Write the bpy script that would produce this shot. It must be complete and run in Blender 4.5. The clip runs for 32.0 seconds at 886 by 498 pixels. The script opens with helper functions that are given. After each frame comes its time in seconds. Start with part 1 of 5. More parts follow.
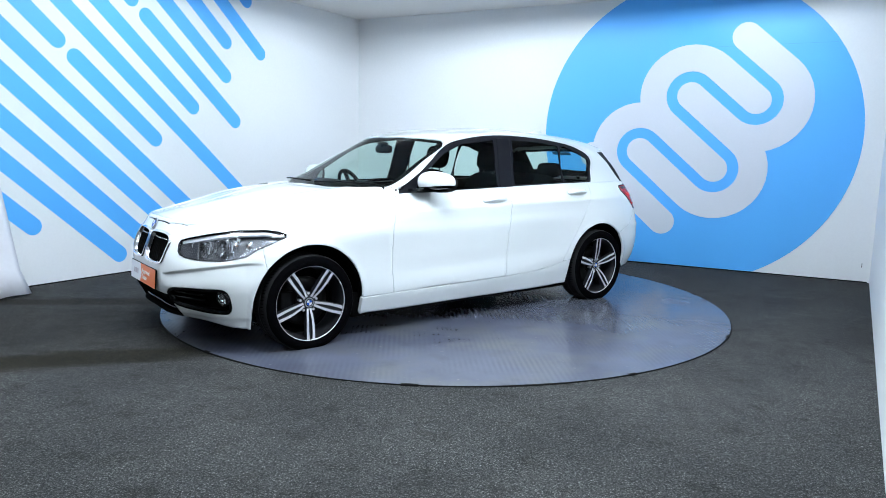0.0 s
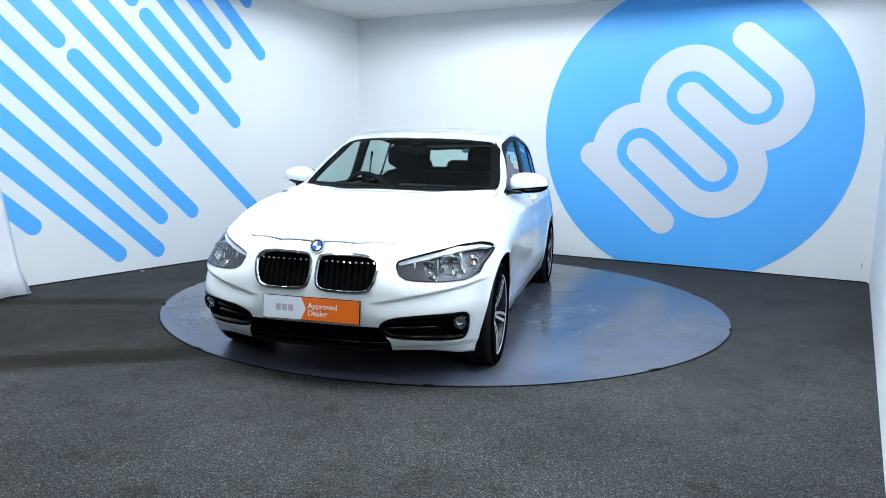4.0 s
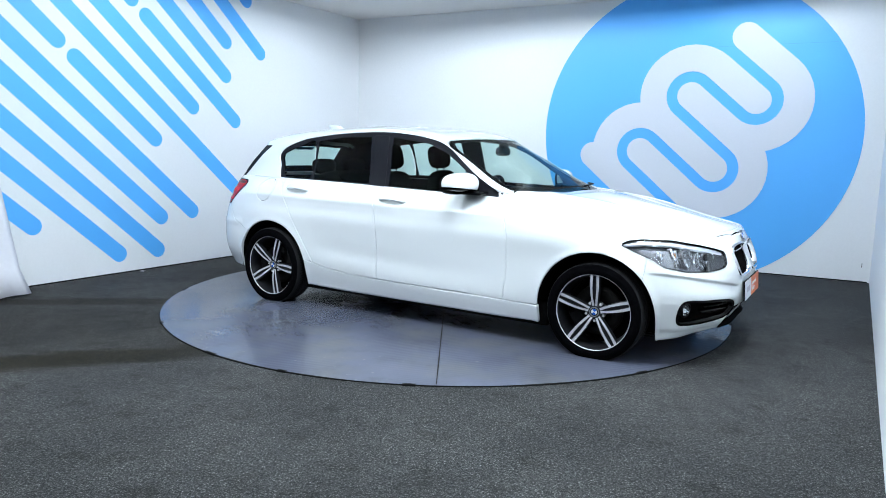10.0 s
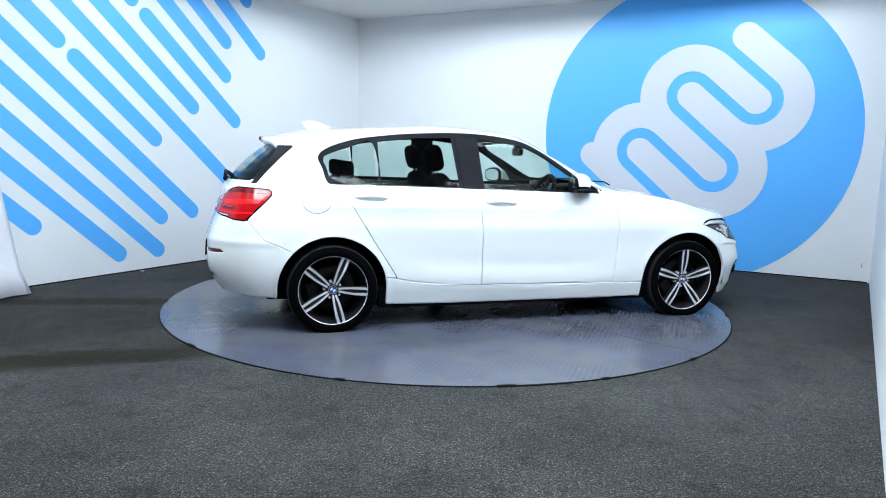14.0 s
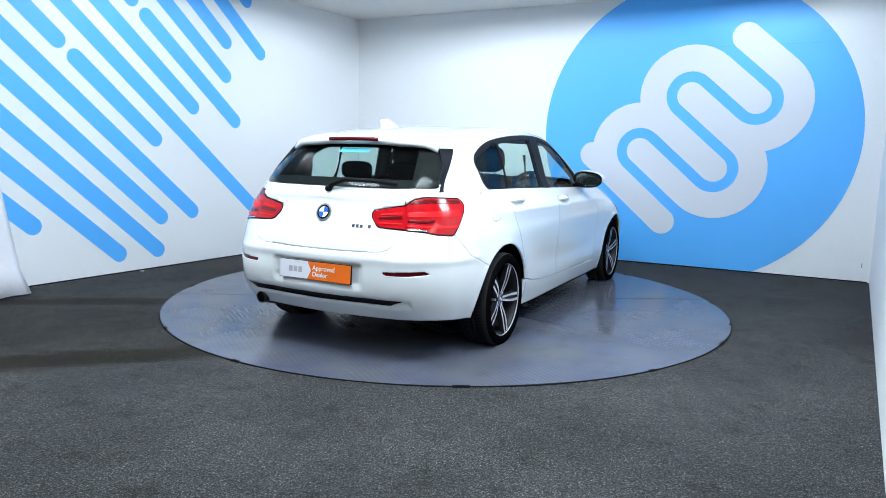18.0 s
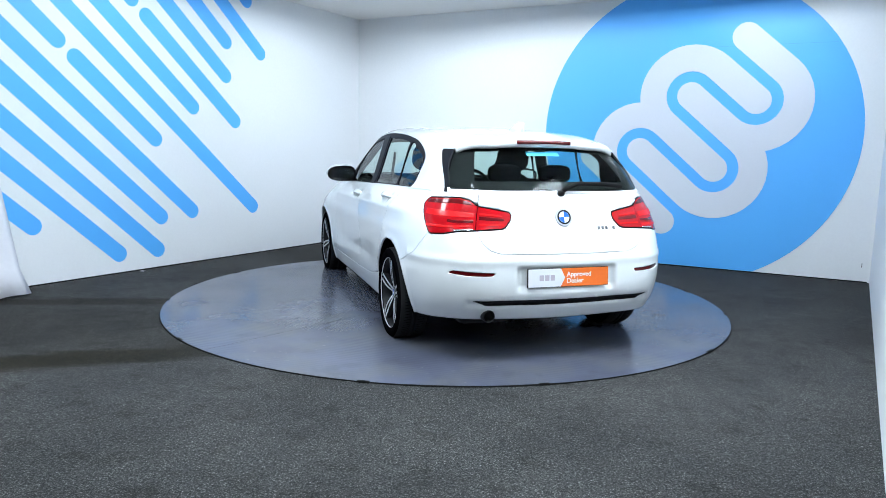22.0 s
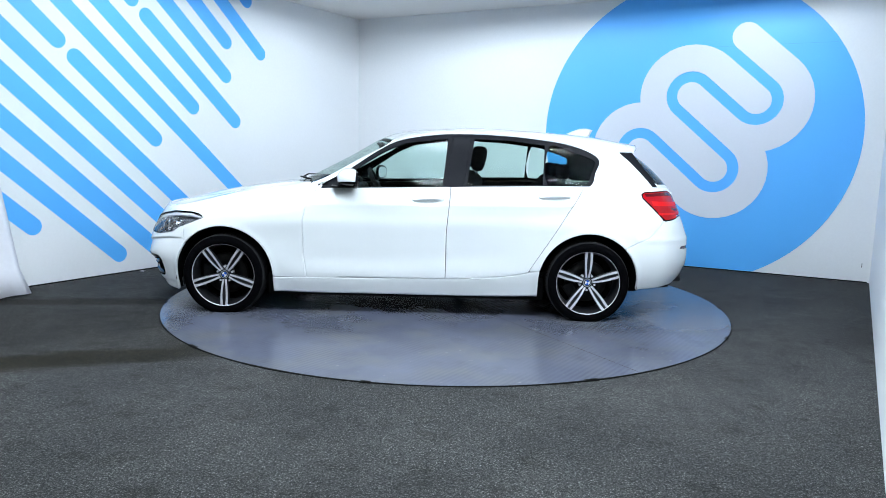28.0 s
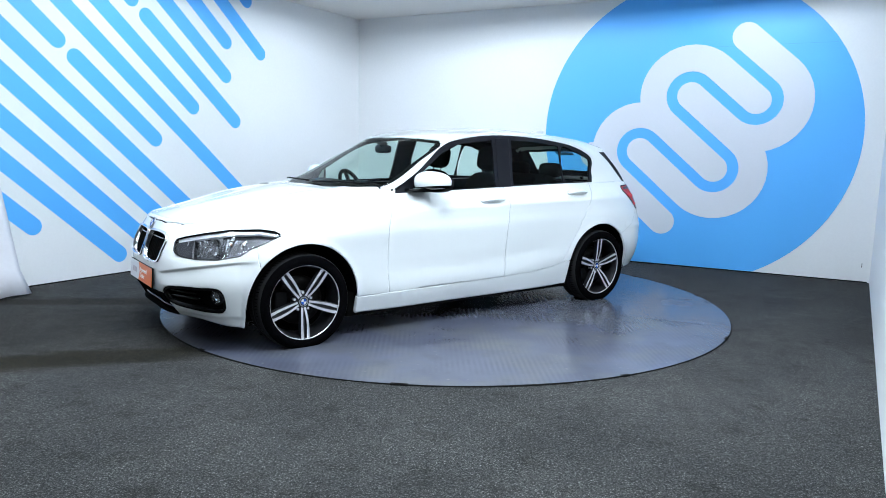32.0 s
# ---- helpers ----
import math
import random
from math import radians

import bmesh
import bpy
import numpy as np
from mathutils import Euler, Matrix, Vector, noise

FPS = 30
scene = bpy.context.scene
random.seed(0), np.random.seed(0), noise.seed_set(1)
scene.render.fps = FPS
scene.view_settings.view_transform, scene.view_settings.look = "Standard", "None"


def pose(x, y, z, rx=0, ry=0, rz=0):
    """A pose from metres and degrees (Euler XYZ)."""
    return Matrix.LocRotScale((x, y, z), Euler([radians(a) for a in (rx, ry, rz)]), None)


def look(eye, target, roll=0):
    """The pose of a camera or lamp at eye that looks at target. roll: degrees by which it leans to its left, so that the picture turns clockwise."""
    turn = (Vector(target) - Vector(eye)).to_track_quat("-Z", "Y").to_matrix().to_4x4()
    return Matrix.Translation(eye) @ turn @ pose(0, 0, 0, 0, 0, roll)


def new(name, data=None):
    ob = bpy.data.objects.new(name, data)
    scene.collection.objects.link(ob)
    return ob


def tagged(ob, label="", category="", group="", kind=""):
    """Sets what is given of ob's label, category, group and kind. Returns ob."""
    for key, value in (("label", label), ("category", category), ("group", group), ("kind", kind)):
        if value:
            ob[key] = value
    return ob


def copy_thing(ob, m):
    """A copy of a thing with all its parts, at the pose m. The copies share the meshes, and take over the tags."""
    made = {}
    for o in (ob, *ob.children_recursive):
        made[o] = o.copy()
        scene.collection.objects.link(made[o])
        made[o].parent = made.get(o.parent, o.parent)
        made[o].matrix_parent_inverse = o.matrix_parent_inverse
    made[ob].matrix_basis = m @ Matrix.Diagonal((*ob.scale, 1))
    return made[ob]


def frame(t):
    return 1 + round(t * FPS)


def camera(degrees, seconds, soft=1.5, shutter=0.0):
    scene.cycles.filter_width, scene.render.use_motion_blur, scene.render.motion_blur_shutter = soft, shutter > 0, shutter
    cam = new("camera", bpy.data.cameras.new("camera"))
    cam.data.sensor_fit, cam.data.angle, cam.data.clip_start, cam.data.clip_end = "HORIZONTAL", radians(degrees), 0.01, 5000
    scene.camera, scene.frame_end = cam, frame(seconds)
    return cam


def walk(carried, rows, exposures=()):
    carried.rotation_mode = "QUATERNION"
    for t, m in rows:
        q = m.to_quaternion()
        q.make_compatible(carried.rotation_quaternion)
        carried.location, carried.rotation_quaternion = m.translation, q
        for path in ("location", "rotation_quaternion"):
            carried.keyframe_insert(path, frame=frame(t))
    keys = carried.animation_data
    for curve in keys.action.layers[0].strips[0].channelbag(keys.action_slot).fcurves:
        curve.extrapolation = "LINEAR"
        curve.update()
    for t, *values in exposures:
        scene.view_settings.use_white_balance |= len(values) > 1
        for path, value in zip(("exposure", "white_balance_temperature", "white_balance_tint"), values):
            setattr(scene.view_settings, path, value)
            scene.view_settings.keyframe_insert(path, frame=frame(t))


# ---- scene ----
# ---- camera: it stands still on its stand ----
cam = camera(65.03, 32.0, soft=0.9)
EYE = look((0.0, -5.855, 1.252), (-0.0297, 0.0838, 0.4008), 1.195)
walk(cam, [(0.0, EYE), (32.0, EYE)])

# ---- world, lamps and exposure ----
CEIL = 2.965
world = bpy.data.worlds.new("world")
scene.world = world
world.use_nodes = True
world.node_tree.nodes["Background"].inputs[0].default_value = (0.5, 0.55, 0.65, 1)
world.node_tree.nodes["Background"].inputs[1].default_value = 0.15


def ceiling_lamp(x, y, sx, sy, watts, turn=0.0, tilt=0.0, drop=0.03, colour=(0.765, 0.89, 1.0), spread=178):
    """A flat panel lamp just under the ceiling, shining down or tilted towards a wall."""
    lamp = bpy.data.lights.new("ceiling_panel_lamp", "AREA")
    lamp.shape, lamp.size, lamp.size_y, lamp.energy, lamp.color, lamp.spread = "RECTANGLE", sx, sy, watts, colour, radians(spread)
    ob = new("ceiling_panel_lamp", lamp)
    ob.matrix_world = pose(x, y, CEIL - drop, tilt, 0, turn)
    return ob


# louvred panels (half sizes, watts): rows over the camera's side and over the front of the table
# out of view: type known from reflections, rows and watts set for brightness
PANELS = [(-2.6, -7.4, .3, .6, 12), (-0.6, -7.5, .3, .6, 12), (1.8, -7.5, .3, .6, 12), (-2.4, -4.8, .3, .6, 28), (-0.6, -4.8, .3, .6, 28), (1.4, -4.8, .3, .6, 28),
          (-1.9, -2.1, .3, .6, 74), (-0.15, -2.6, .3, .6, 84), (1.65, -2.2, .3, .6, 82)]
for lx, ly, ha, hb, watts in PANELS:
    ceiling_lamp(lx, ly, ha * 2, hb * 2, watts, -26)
# added tube lamps, out of view, that brighten the two decorated walls
FILL_TROUGHS = [(-2.78, -1.63, 58, 16), (-2.12, 0.20, 58, 17), (-0.56, 1.28, 2, 40), (1.085, 1.178, -26, 15), (2.74, 0.60, -26, 18)]
for lx, ly, a, watts in FILL_TROUGHS:
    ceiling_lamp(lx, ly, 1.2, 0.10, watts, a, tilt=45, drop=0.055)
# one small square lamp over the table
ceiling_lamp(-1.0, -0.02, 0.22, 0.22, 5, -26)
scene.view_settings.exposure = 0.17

# ---- materials ----
def shader(name, colour, rough=0.5, metal=0.0, coat=0.0, vary=0.0, scale=8.0, bump=0.0, bump_scale=60.0, spec=0.5, rough_vary=0.0):
    """A surface with mottling at two scales and fine relief, in metres of object space."""
    m = bpy.data.materials.new(name)
    m.use_nodes = True
    nt = m.node_tree
    b = nt.nodes["Principled BSDF"]
    b.inputs["Base Color"].default_value = (*colour, 1)
    b.inputs["Roughness"].default_value = rough
    b.inputs["Metallic"].default_value = metal
    b.inputs["Coat Weight"].default_value = coat
    b.inputs["Coat Roughness"].default_value = 0.03
    b.inputs["Specular IOR Level"].default_value = spec
    if vary or bump or rough_vary:
        tc = nt.nodes.new("ShaderNodeTexCoord")
        big = nt.nodes.new("ShaderNodeTexNoise")
        big.inputs["Scale"].default_value, big.inputs["Detail"].default_value = scale, 5
        nt.links.new(tc.outputs["Object"], big.inputs["Vector"])
        small = nt.nodes.new("ShaderNodeTexNoise")
        small.inputs["Scale"].default_value, small.inputs["Detail"].default_value = bump_scale, 3
        nt.links.new(tc.outputs["Object"], small.inputs["Vector"])
        if vary:
            mix = nt.nodes.new("ShaderNodeMath")
            mix.operation = "ADD"
            nt.links.new(big.outputs["Fac"], mix.inputs[0])
            nt.links.new(small.outputs["Fac"], mix.inputs[1])
            ramp = nt.nodes.new("ShaderNodeMapRange")
            ramp.inputs["From Min"].default_value, ramp.inputs["From Max"].default_value = 0.6, 1.4
            ramp.inputs["To Min"].default_value, ramp.inputs["To Max"].default_value = 1 - vary, 1 + vary
            nt.links.new(mix.outputs[0], ramp.inputs["Value"])
            tint = nt.nodes.new("ShaderNodeMix")
            tint.data_type, tint.blend_type = "RGBA", "MULTIPLY"
            tint.inputs[0].default_value = 1
            tint.inputs[6].default_value = (*colour, 1)
            nt.links.new(ramp.outputs[0], tint.inputs[7])
            nt.links.new(tint.outputs[2], b.inputs["Base Color"])
        if rough_vary:
            rr = nt.nodes.new("ShaderNodeMapRange")
            rr.inputs["From Min"].default_value, rr.inputs["From Max"].default_value = 0.3, 0.7
            rr.inputs["To Min"].default_value, rr.inputs["To Max"].default_value = max(0.02, rough - rough_vary), rough + rough_vary
            nt.links.new(big.outputs["Fac"], rr.inputs["Value"])
            nt.links.new(rr.outputs[0], b.inputs["Roughness"])
        if bump:
            bp = nt.nodes.new("ShaderNodeBump")
            bp.inputs["Strength"].default_value, bp.inputs["Distance"].default_value = bump, 0.004
            nt.links.new(small.outputs["Fac"], bp.inputs["Height"])
            nt.links.new(bp.outputs[0], b.inputs["Normal"])
    return m


def glass(name, tint, rough=0.0, gloss=0.9, least=0.045):
    """Thin pane: a tinted see-through layer under a mirror gloss."""
    m = bpy.data.materials.new(name)
    m.use_nodes = True
    nt = m.node_tree
    nt.nodes.remove(nt.nodes["Principled BSDF"])
    see = nt.nodes.new("ShaderNodeBsdfTransparent")
    see.inputs[0].default_value = (*tint, 1)
    shine = nt.nodes.new("ShaderNodeBsdfGlossy")
    shine.inputs["Roughness"].default_value = rough
    lw = nt.nodes.new("ShaderNodeLayerWeight")
    lw.inputs[0].default_value = 0.5
    p5 = nt.nodes.new("ShaderNodeMath")
    p5.operation = "POWER"
    p5.inputs[1].default_value = 5
    nt.links.new(lw.outputs["Facing"], p5.inputs[0])
    fres = nt.nodes.new("ShaderNodeMath")
    fres.operation = "MULTIPLY_ADD"
    fres.inputs[1].default_value, fres.inputs[2].default_value = gloss, least
    nt.links.new(p5.outputs[0], fres.inputs[0])
    mix = nt.nodes.new("ShaderNodeMixShader")
    nt.links.new(fres.outputs[0], mix.inputs[0])
    nt.links.new(see.outputs[0], mix.inputs[1])
    nt.links.new(shine.outputs[0], mix.inputs[2])
    nt.links.new(mix.outputs[0], nt.nodes["Material Output"].inputs[0])
    return m


def carpet_material():
    m = shader("carpet", (0.06, 0.06, 0.062), rough=0.95, spec=0.15)
    nt = m.node_tree
    b = nt.nodes["Principled BSDF"]
    tc = nt.nodes.new("ShaderNodeTexCoord")

    def noise(scale, detail, rough=0.6):
        n = nt.nodes.new("ShaderNodeTexNoise")
        n.inputs["Scale"].default_value, n.inputs["Detail"].default_value, n.inputs["Roughness"].default_value = scale, detail, rough
        nt.links.new(tc.outputs["Object"], n.inputs["Vector"])
        return n

    def ramp(src, stops):
        r = nt.nodes.new("ShaderNodeValToRGB")
        while len(r.color_ramp.elements) < len(stops):
            r.color_ramp.elements.new(0.5)
        for e, (at, c) in zip(r.color_ramp.elements, stops):
            e.position, e.color = at, (*c, 1)
        nt.links.new(src, r.inputs[0])
        return r

    def blend(kind, fac, a, c):
        x = nt.nodes.new("ShaderNodeMix")
        x.data_type, x.blend_type = "RGBA", kind
        if isinstance(fac, float):
            x.inputs[0].default_value = fac
        else:
            nt.links.new(fac, x.inputs[0])
        nt.links.new(a, x.inputs[6])
        nt.links.new(c, x.inputs[7])
        return x.outputs[2]

    fibre = noise(118, 4, 0.9)
    fleck = ramp(fibre.outputs["Fac"], [(0.36, (0.006, 0.006, 0.0062)), (0.50, (0.032, 0.032, 0.0312)), (0.58, (0.070, 0.070, 0.068)), (0.68, (0.25, 0.25, 0.245))])
    loops = noise(60, 3)
    fine = ramp(loops.outputs["Fac"], [(0.3, (0.7, 0.7, 0.7)), (0.7, (1.3, 1.3, 1.3))])
    col = blend("MULTIPLY", 1.0, fleck.outputs[0], fine.outputs[0])
    worn = ramp(noise(1.1, 4).outputs["Fac"], [(0.35, (0.72, 0.72, 0.74)), (0.65, (1.15, 1.15, 1.15))])
    col = blend("MULTIPLY", 1.0, col, worn.outputs[0])
    spots = ramp(noise(7, 3).outputs["Fac"], [(0.32, (0.70, 0.69, 0.66)), (0.46, (1.0, 1.0, 1.0))])
    col = blend("MULTIPLY", 1.0, col, spots.outputs[0])
    # two brown tyre tracks on the way in at the side of the table
    def calc(kind, x, y, z=None):
        k = nt.nodes.new("ShaderNodeMath")
        k.operation = kind
        for i, q in enumerate((x, y, z)):
            if isinstance(q, (int, float)):
                k.inputs[i].default_value = q
            elif q is not None:
                nt.links.new(q, k.inputs[i])
        return k.outputs[0]

    def between(src, lo, hi, a, c):
        k = nt.nodes.new("ShaderNodeMapRange")
        k.interpolation_type = "SMOOTHSTEP"
        for name, q in (("From Min", lo), ("From Max", hi), ("To Min", a), ("To Max", c)):
            k.inputs[name].default_value = q
        nt.links.new(src, k.inputs["Value"])
        return k.outputs[0]

    axes = nt.nodes.new("ShaderNodeSeparateXYZ")
    nt.links.new(tc.outputs["Object"], axes.inputs[0])
    drag = nt.nodes.new("ShaderNodeMapping")
    drag.inputs["Scale"].default_value, drag.inputs["Rotation"].default_value = (0.8, 5.0, 1), (0, 0, radians(-14))
    nt.links.new(tc.outputs["Object"], drag.inputs[0])
    streak = noise(1.0, 5)
    nt.links.new(drag.outputs[0], streak.inputs["Vector"])
    brown = nt.nodes.new("ShaderNodeRGB")
    brown.outputs[0].default_value = (0.33, 0.28, 0.18, 1)
    dirty = blend("MULTIPLY", 1.0, col, brown.outputs[0])
    ends = between(axes.outputs[0], -1.75, -0.9, 1.0, 0.0)
    for slope, offset, half, amount in ((0.304, -1.27, 0.20, 1.0), (0.135, -0.09, 0.15, 0.75), (0.22, -0.68, 0.80, 0.42)):
        away = calc("ABSOLUTE", calc("SUBTRACT", axes.outputs[1], calc("MULTIPLY_ADD", axes.outputs[0], slope, offset)), 0.0)
        ragged = calc("MULTIPLY_ADD", streak.outputs["Fac"], 0.34, calc("ADD", away, -0.17))
        mask = between(ragged, half * 0.45, half * 1.25, amount, 0.0)
        col = blend("MIX", calc("MULTIPLY", mask, ends), col, dirty)
    nt.links.new(col, b.inputs["Base Color"])
    bp = nt.nodes.new("ShaderNodeBump")
    bp.inputs["Strength"].default_value, bp.inputs["Distance"].default_value = 0.35, 0.004
    nt.links.new(fibre.outputs["Fac"], bp.inputs["Height"])
    nt.links.new(bp.outputs[0], b.inputs["Normal"])
    return m


def plate_material():
    """Blue-grey painted tread plate: raised lozenges, scuffed gloss."""
    m = shader("painted_steel", (0.19, 0.21, 0.26), rough=0.3, spec=0.22)
    nt = m.node_tree
    b = nt.nodes["Principled BSDF"]
    tc = nt.nodes.new("ShaderNodeTexCoord")
    n = nt.nodes.new("ShaderNodeTexNoise")
    n.inputs["Scale"].default_value, n.inputs["Detail"].default_value = 1.4, 5
    nt.links.new(tc.outputs["Object"], n.inputs["Vector"])
    fine = nt.nodes.new("ShaderNodeTexNoise")
    fine.inputs["Scale"].default_value, fine.inputs["Detail"].default_value = 40, 4
    nt.links.new(tc.outputs["Object"], fine.inputs["Vector"])
    r = nt.nodes.new("ShaderNodeValToRGB")
    r.color_ramp.elements[0].position, r.color_ramp.elements[0].color = 0.3, (0.066, 0.072, 0.100, 1)
    r.color_ramp.elements[1].position, r.color_ramp.elements[1].color = 0.7, (0.094, 0.102, 0.139, 1)
    nt.links.new(n.outputs["Fac"], r.inputs[0])
    def layer(base, colour, scale, lo, hi, amount, vector=None, detail=5):
        """Mixes a colour in where a noise is high."""
        q = nt.nodes.new("ShaderNodeTexNoise")
        q.inputs["Scale"].default_value, q.inputs["Detail"].default_value = scale, detail
        nt.links.new(vector or tc.outputs["Object"], q.inputs["Vector"])
        g = nt.nodes.new("ShaderNodeMapRange")
        g.inputs["From Min"].default_value, g.inputs["From Max"].default_value = lo, hi
        g.inputs["To Min"].default_value, g.inputs["To Max"].default_value = 0.0, amount
        nt.links.new(q.outputs["Fac"], g.inputs["Value"])
        x = nt.nodes.new("ShaderNodeMix")
        x.data_type = "RGBA"
        nt.links.new(g.outputs[0], x.inputs[0])
        nt.links.new(base, x.inputs[6])
        x.inputs[7].default_value = (*colour, 1)
        return x.outputs[2], g
    col, _ = layer(r.outputs[0], (0.098, 0.101, 0.110), 2.3, 0.45, 0.68, 0.9)
    col, _ = layer(col, (0.060, 0.064, 0.078), 5.0, 0.56, 0.78, 0.5)
    col, _ = layer(col, (0.15, 0.155, 0.17), 19.0, 0.66, 0.74, 0.5)
    tread = nt.nodes.new("ShaderNodeTexWave")
    tread.inputs["Scale"].default_value, tread.inputs["Distortion"].default_value = 9.5, 0.6
    turned = nt.nodes.new("ShaderNodeMapping")
    turned.inputs["Rotation"].default_value = (0, 0, radians(35))
    nt.links.new(tc.outputs["Object"], turned.inputs[0])
    nt.links.new(turned.outputs[0], tread.inputs["Vector"])
    # shading of the tread ridges put into the colour as dark lines, in patches
    worn, where = layer(col, (0.05, 0.054, 0.075), 1.8, 0.42, 0.66, 0.38, detail=3)
    part_of = nt.nodes.new("ShaderNodeMath")
    part_of.operation = "MULTIPLY"
    nt.links.new(where.outputs[0], part_of.inputs[0])
    nt.links.new(tread.outputs["Fac"], part_of.inputs[1])
    nt.links.new(part_of.outputs[0], worn.node.inputs[0])
    nt.links.new(worn, b.inputs["Base Color"])
    rr = nt.nodes.new("ShaderNodeMapRange")
    rr.inputs["From Min"].default_value, rr.inputs["From Max"].default_value = 0.3, 0.7
    rr.inputs["To Min"].default_value, rr.inputs["To Max"].default_value = 0.15, 0.27
    nt.links.new(n.outputs["Fac"], rr.inputs["Value"])
    nt.links.new(rr.outputs[0], b.inputs["Roughness"])
    # raised lozenges: two crossed rows of ridges
    cross = nt.nodes.new("ShaderNodeTexWave")
    cross.inputs["Scale"].default_value, cross.inputs["Distortion"].default_value = 9.5, 0.2
    across = nt.nodes.new("ShaderNodeMapping")
    across.inputs["Rotation"].default_value = (0, 0, radians(-55))
    nt.links.new(tc.outputs["Object"], across.inputs[0])
    nt.links.new(across.outputs[0], cross.inputs["Vector"])
    lozenge = nt.nodes.new("ShaderNodeMath")
    lozenge.operation = "MULTIPLY"
    nt.links.new(tread.outputs["Fac"], lozenge.inputs[0])
    nt.links.new(cross.outputs["Fac"], lozenge.inputs[1])
    add = nt.nodes.new("ShaderNodeMath")
    add.operation = "MULTIPLY_ADD"
    nt.links.new(fine.outputs["Fac"], add.inputs[0])
    add.inputs[1].default_value = 0.25
    nt.links.new(lozenge.outputs[0], add.inputs[2])
    bp = nt.nodes.new("ShaderNodeBump")
    bp.inputs["Strength"].default_value, bp.inputs["Distance"].default_value = 0.05, 0.002
    nt.links.new(add.outputs[0], bp.inputs["Height"])
    nt.links.new(bp.outputs[0], b.inputs["Normal"])
    return m


WALL = shader("white_wall_paint", (0.80, 0.81, 0.82), rough=0.55, vary=0.025, scale=0.8, bump=0.12, bump_scale=45)
CEILM = shader("ceiling_paint", (0.80, 0.78, 0.76), rough=0.8, vary=0.03, scale=0.7, bump=0.1, bump_scale=30)
BLUE = shader("sky_blue_vinyl", (0.095, 0.445, 0.94), rough=0.45, vary=0.02, scale=1.0)
JOINT = shader("shaded_vinyl_joint", (0.07, 0.34, 0.72), rough=0.5)
LOGO = shader("pale_grey_vinyl", (0.64, 0.66, 0.72), rough=0.5, vary=0.02, scale=1.0)
CLOTH = shader("white_sheet", (0.78, 0.78, 0.82), rough=0.8, vary=0.03, scale=3, bump=0.2, bump_scale=30)
BACKWALL = shader("dark_grey_wall_paint", (0.05, 0.051, 0.055), rough=0.7, vary=0.06, scale=0.8, bump=0.12, bump_scale=45)
CARPET = carpet_material()
PLATE = plate_material()
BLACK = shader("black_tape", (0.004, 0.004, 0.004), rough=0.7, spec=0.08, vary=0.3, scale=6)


# ---- small helpers ----
def link_mesh(name, bm, material, smooth=False):
    me = bpy.data.meshes.new(name)
    bm.normal_update()
    bm.to_mesh(me)
    bm.free()
    me.materials.append(material)
    if smooth:
        for f in me.polygons:
            f.use_smooth = True
    return new(name, me)


def part(name, bm, material, parent, label="", smooth=True):
    """Links a bmesh as one mesh object under a thing or a part."""
    ob = link_mesh(name, bm, material, smooth)
    ob.parent = parent
    return tagged(ob, label)


def box(bm, lo, hi, bevel=0.0, seg=2):
    lo, hi = Vector(lo), Vector(hi)
    m = Matrix.Translation((lo + hi) / 2) @ Matrix.Diagonal((*(hi - lo), 1))
    r = bmesh.ops.create_cube(bm, size=1, matrix=m)
    if bevel:
        es = list({e for v in r["verts"] for e in v.link_edges})
        bmesh.ops.bevel(bm, geom=es, offset=bevel, segments=seg, affect="EDGES", profile=0.6)
    return bm


def prism(bm, ring, z0, z1):
    """A straight prism over a ring of (x, y)."""
    lo = [bm.verts.new((x, y, z0)) for x, y in ring]
    hi = [bm.verts.new((x, y, z1)) for x, y in ring]
    bm.faces.new(lo[::-1])
    bm.faces.new(hi)
    for i in range(len(ring)):
        j = (i + 1) % len(ring)
        bm.faces.new((lo[i], lo[j], hi[j], hi[i]))
    return bm


# ---- the studio bay ----
CORNER = Vector((-1.252, 3.897))
LDIR = Vector((-0.52465, -0.85132))      # along the striped wall, away from the corner
RDIR = Vector((0.89612, -0.44381))       # along the emblem wall, away from the corner
RLEN = 6.21
RCORNER = CORNER + RDIR * RLEN
SDIR = Vector((-0.504, -0.864))          # along the plain side wall
FLOOR_Z = -0.007


def frame_of(at, direction):
    """Pose whose x runs along a wall, whose y points up and whose z points out of it into the bay."""
    x = Vector((direction.x, direction.y, 0)).normalized()
    up = Vector((0, 0, 1))
    return Matrix.Translation((at.x, at.y, 0)) @ Matrix((x, up, x.cross(up))).transposed().to_4x4()


def wall(name, a, b, label, material=WALL, thick=0.12, side=1):
    d = (b - a)
    n = Vector((-d.y, d.x)).normalized() * thick * side
    bm = bmesh.new()
    prism(bm, [a, b, b + n, a + n] if side > 0 else [b, a, a + n, b + n], FLOOR_Z - 0.05, CEIL)
    ob = link_mesh(name, bm, material)
    return tagged(ob, label, "wall", kind="structure")


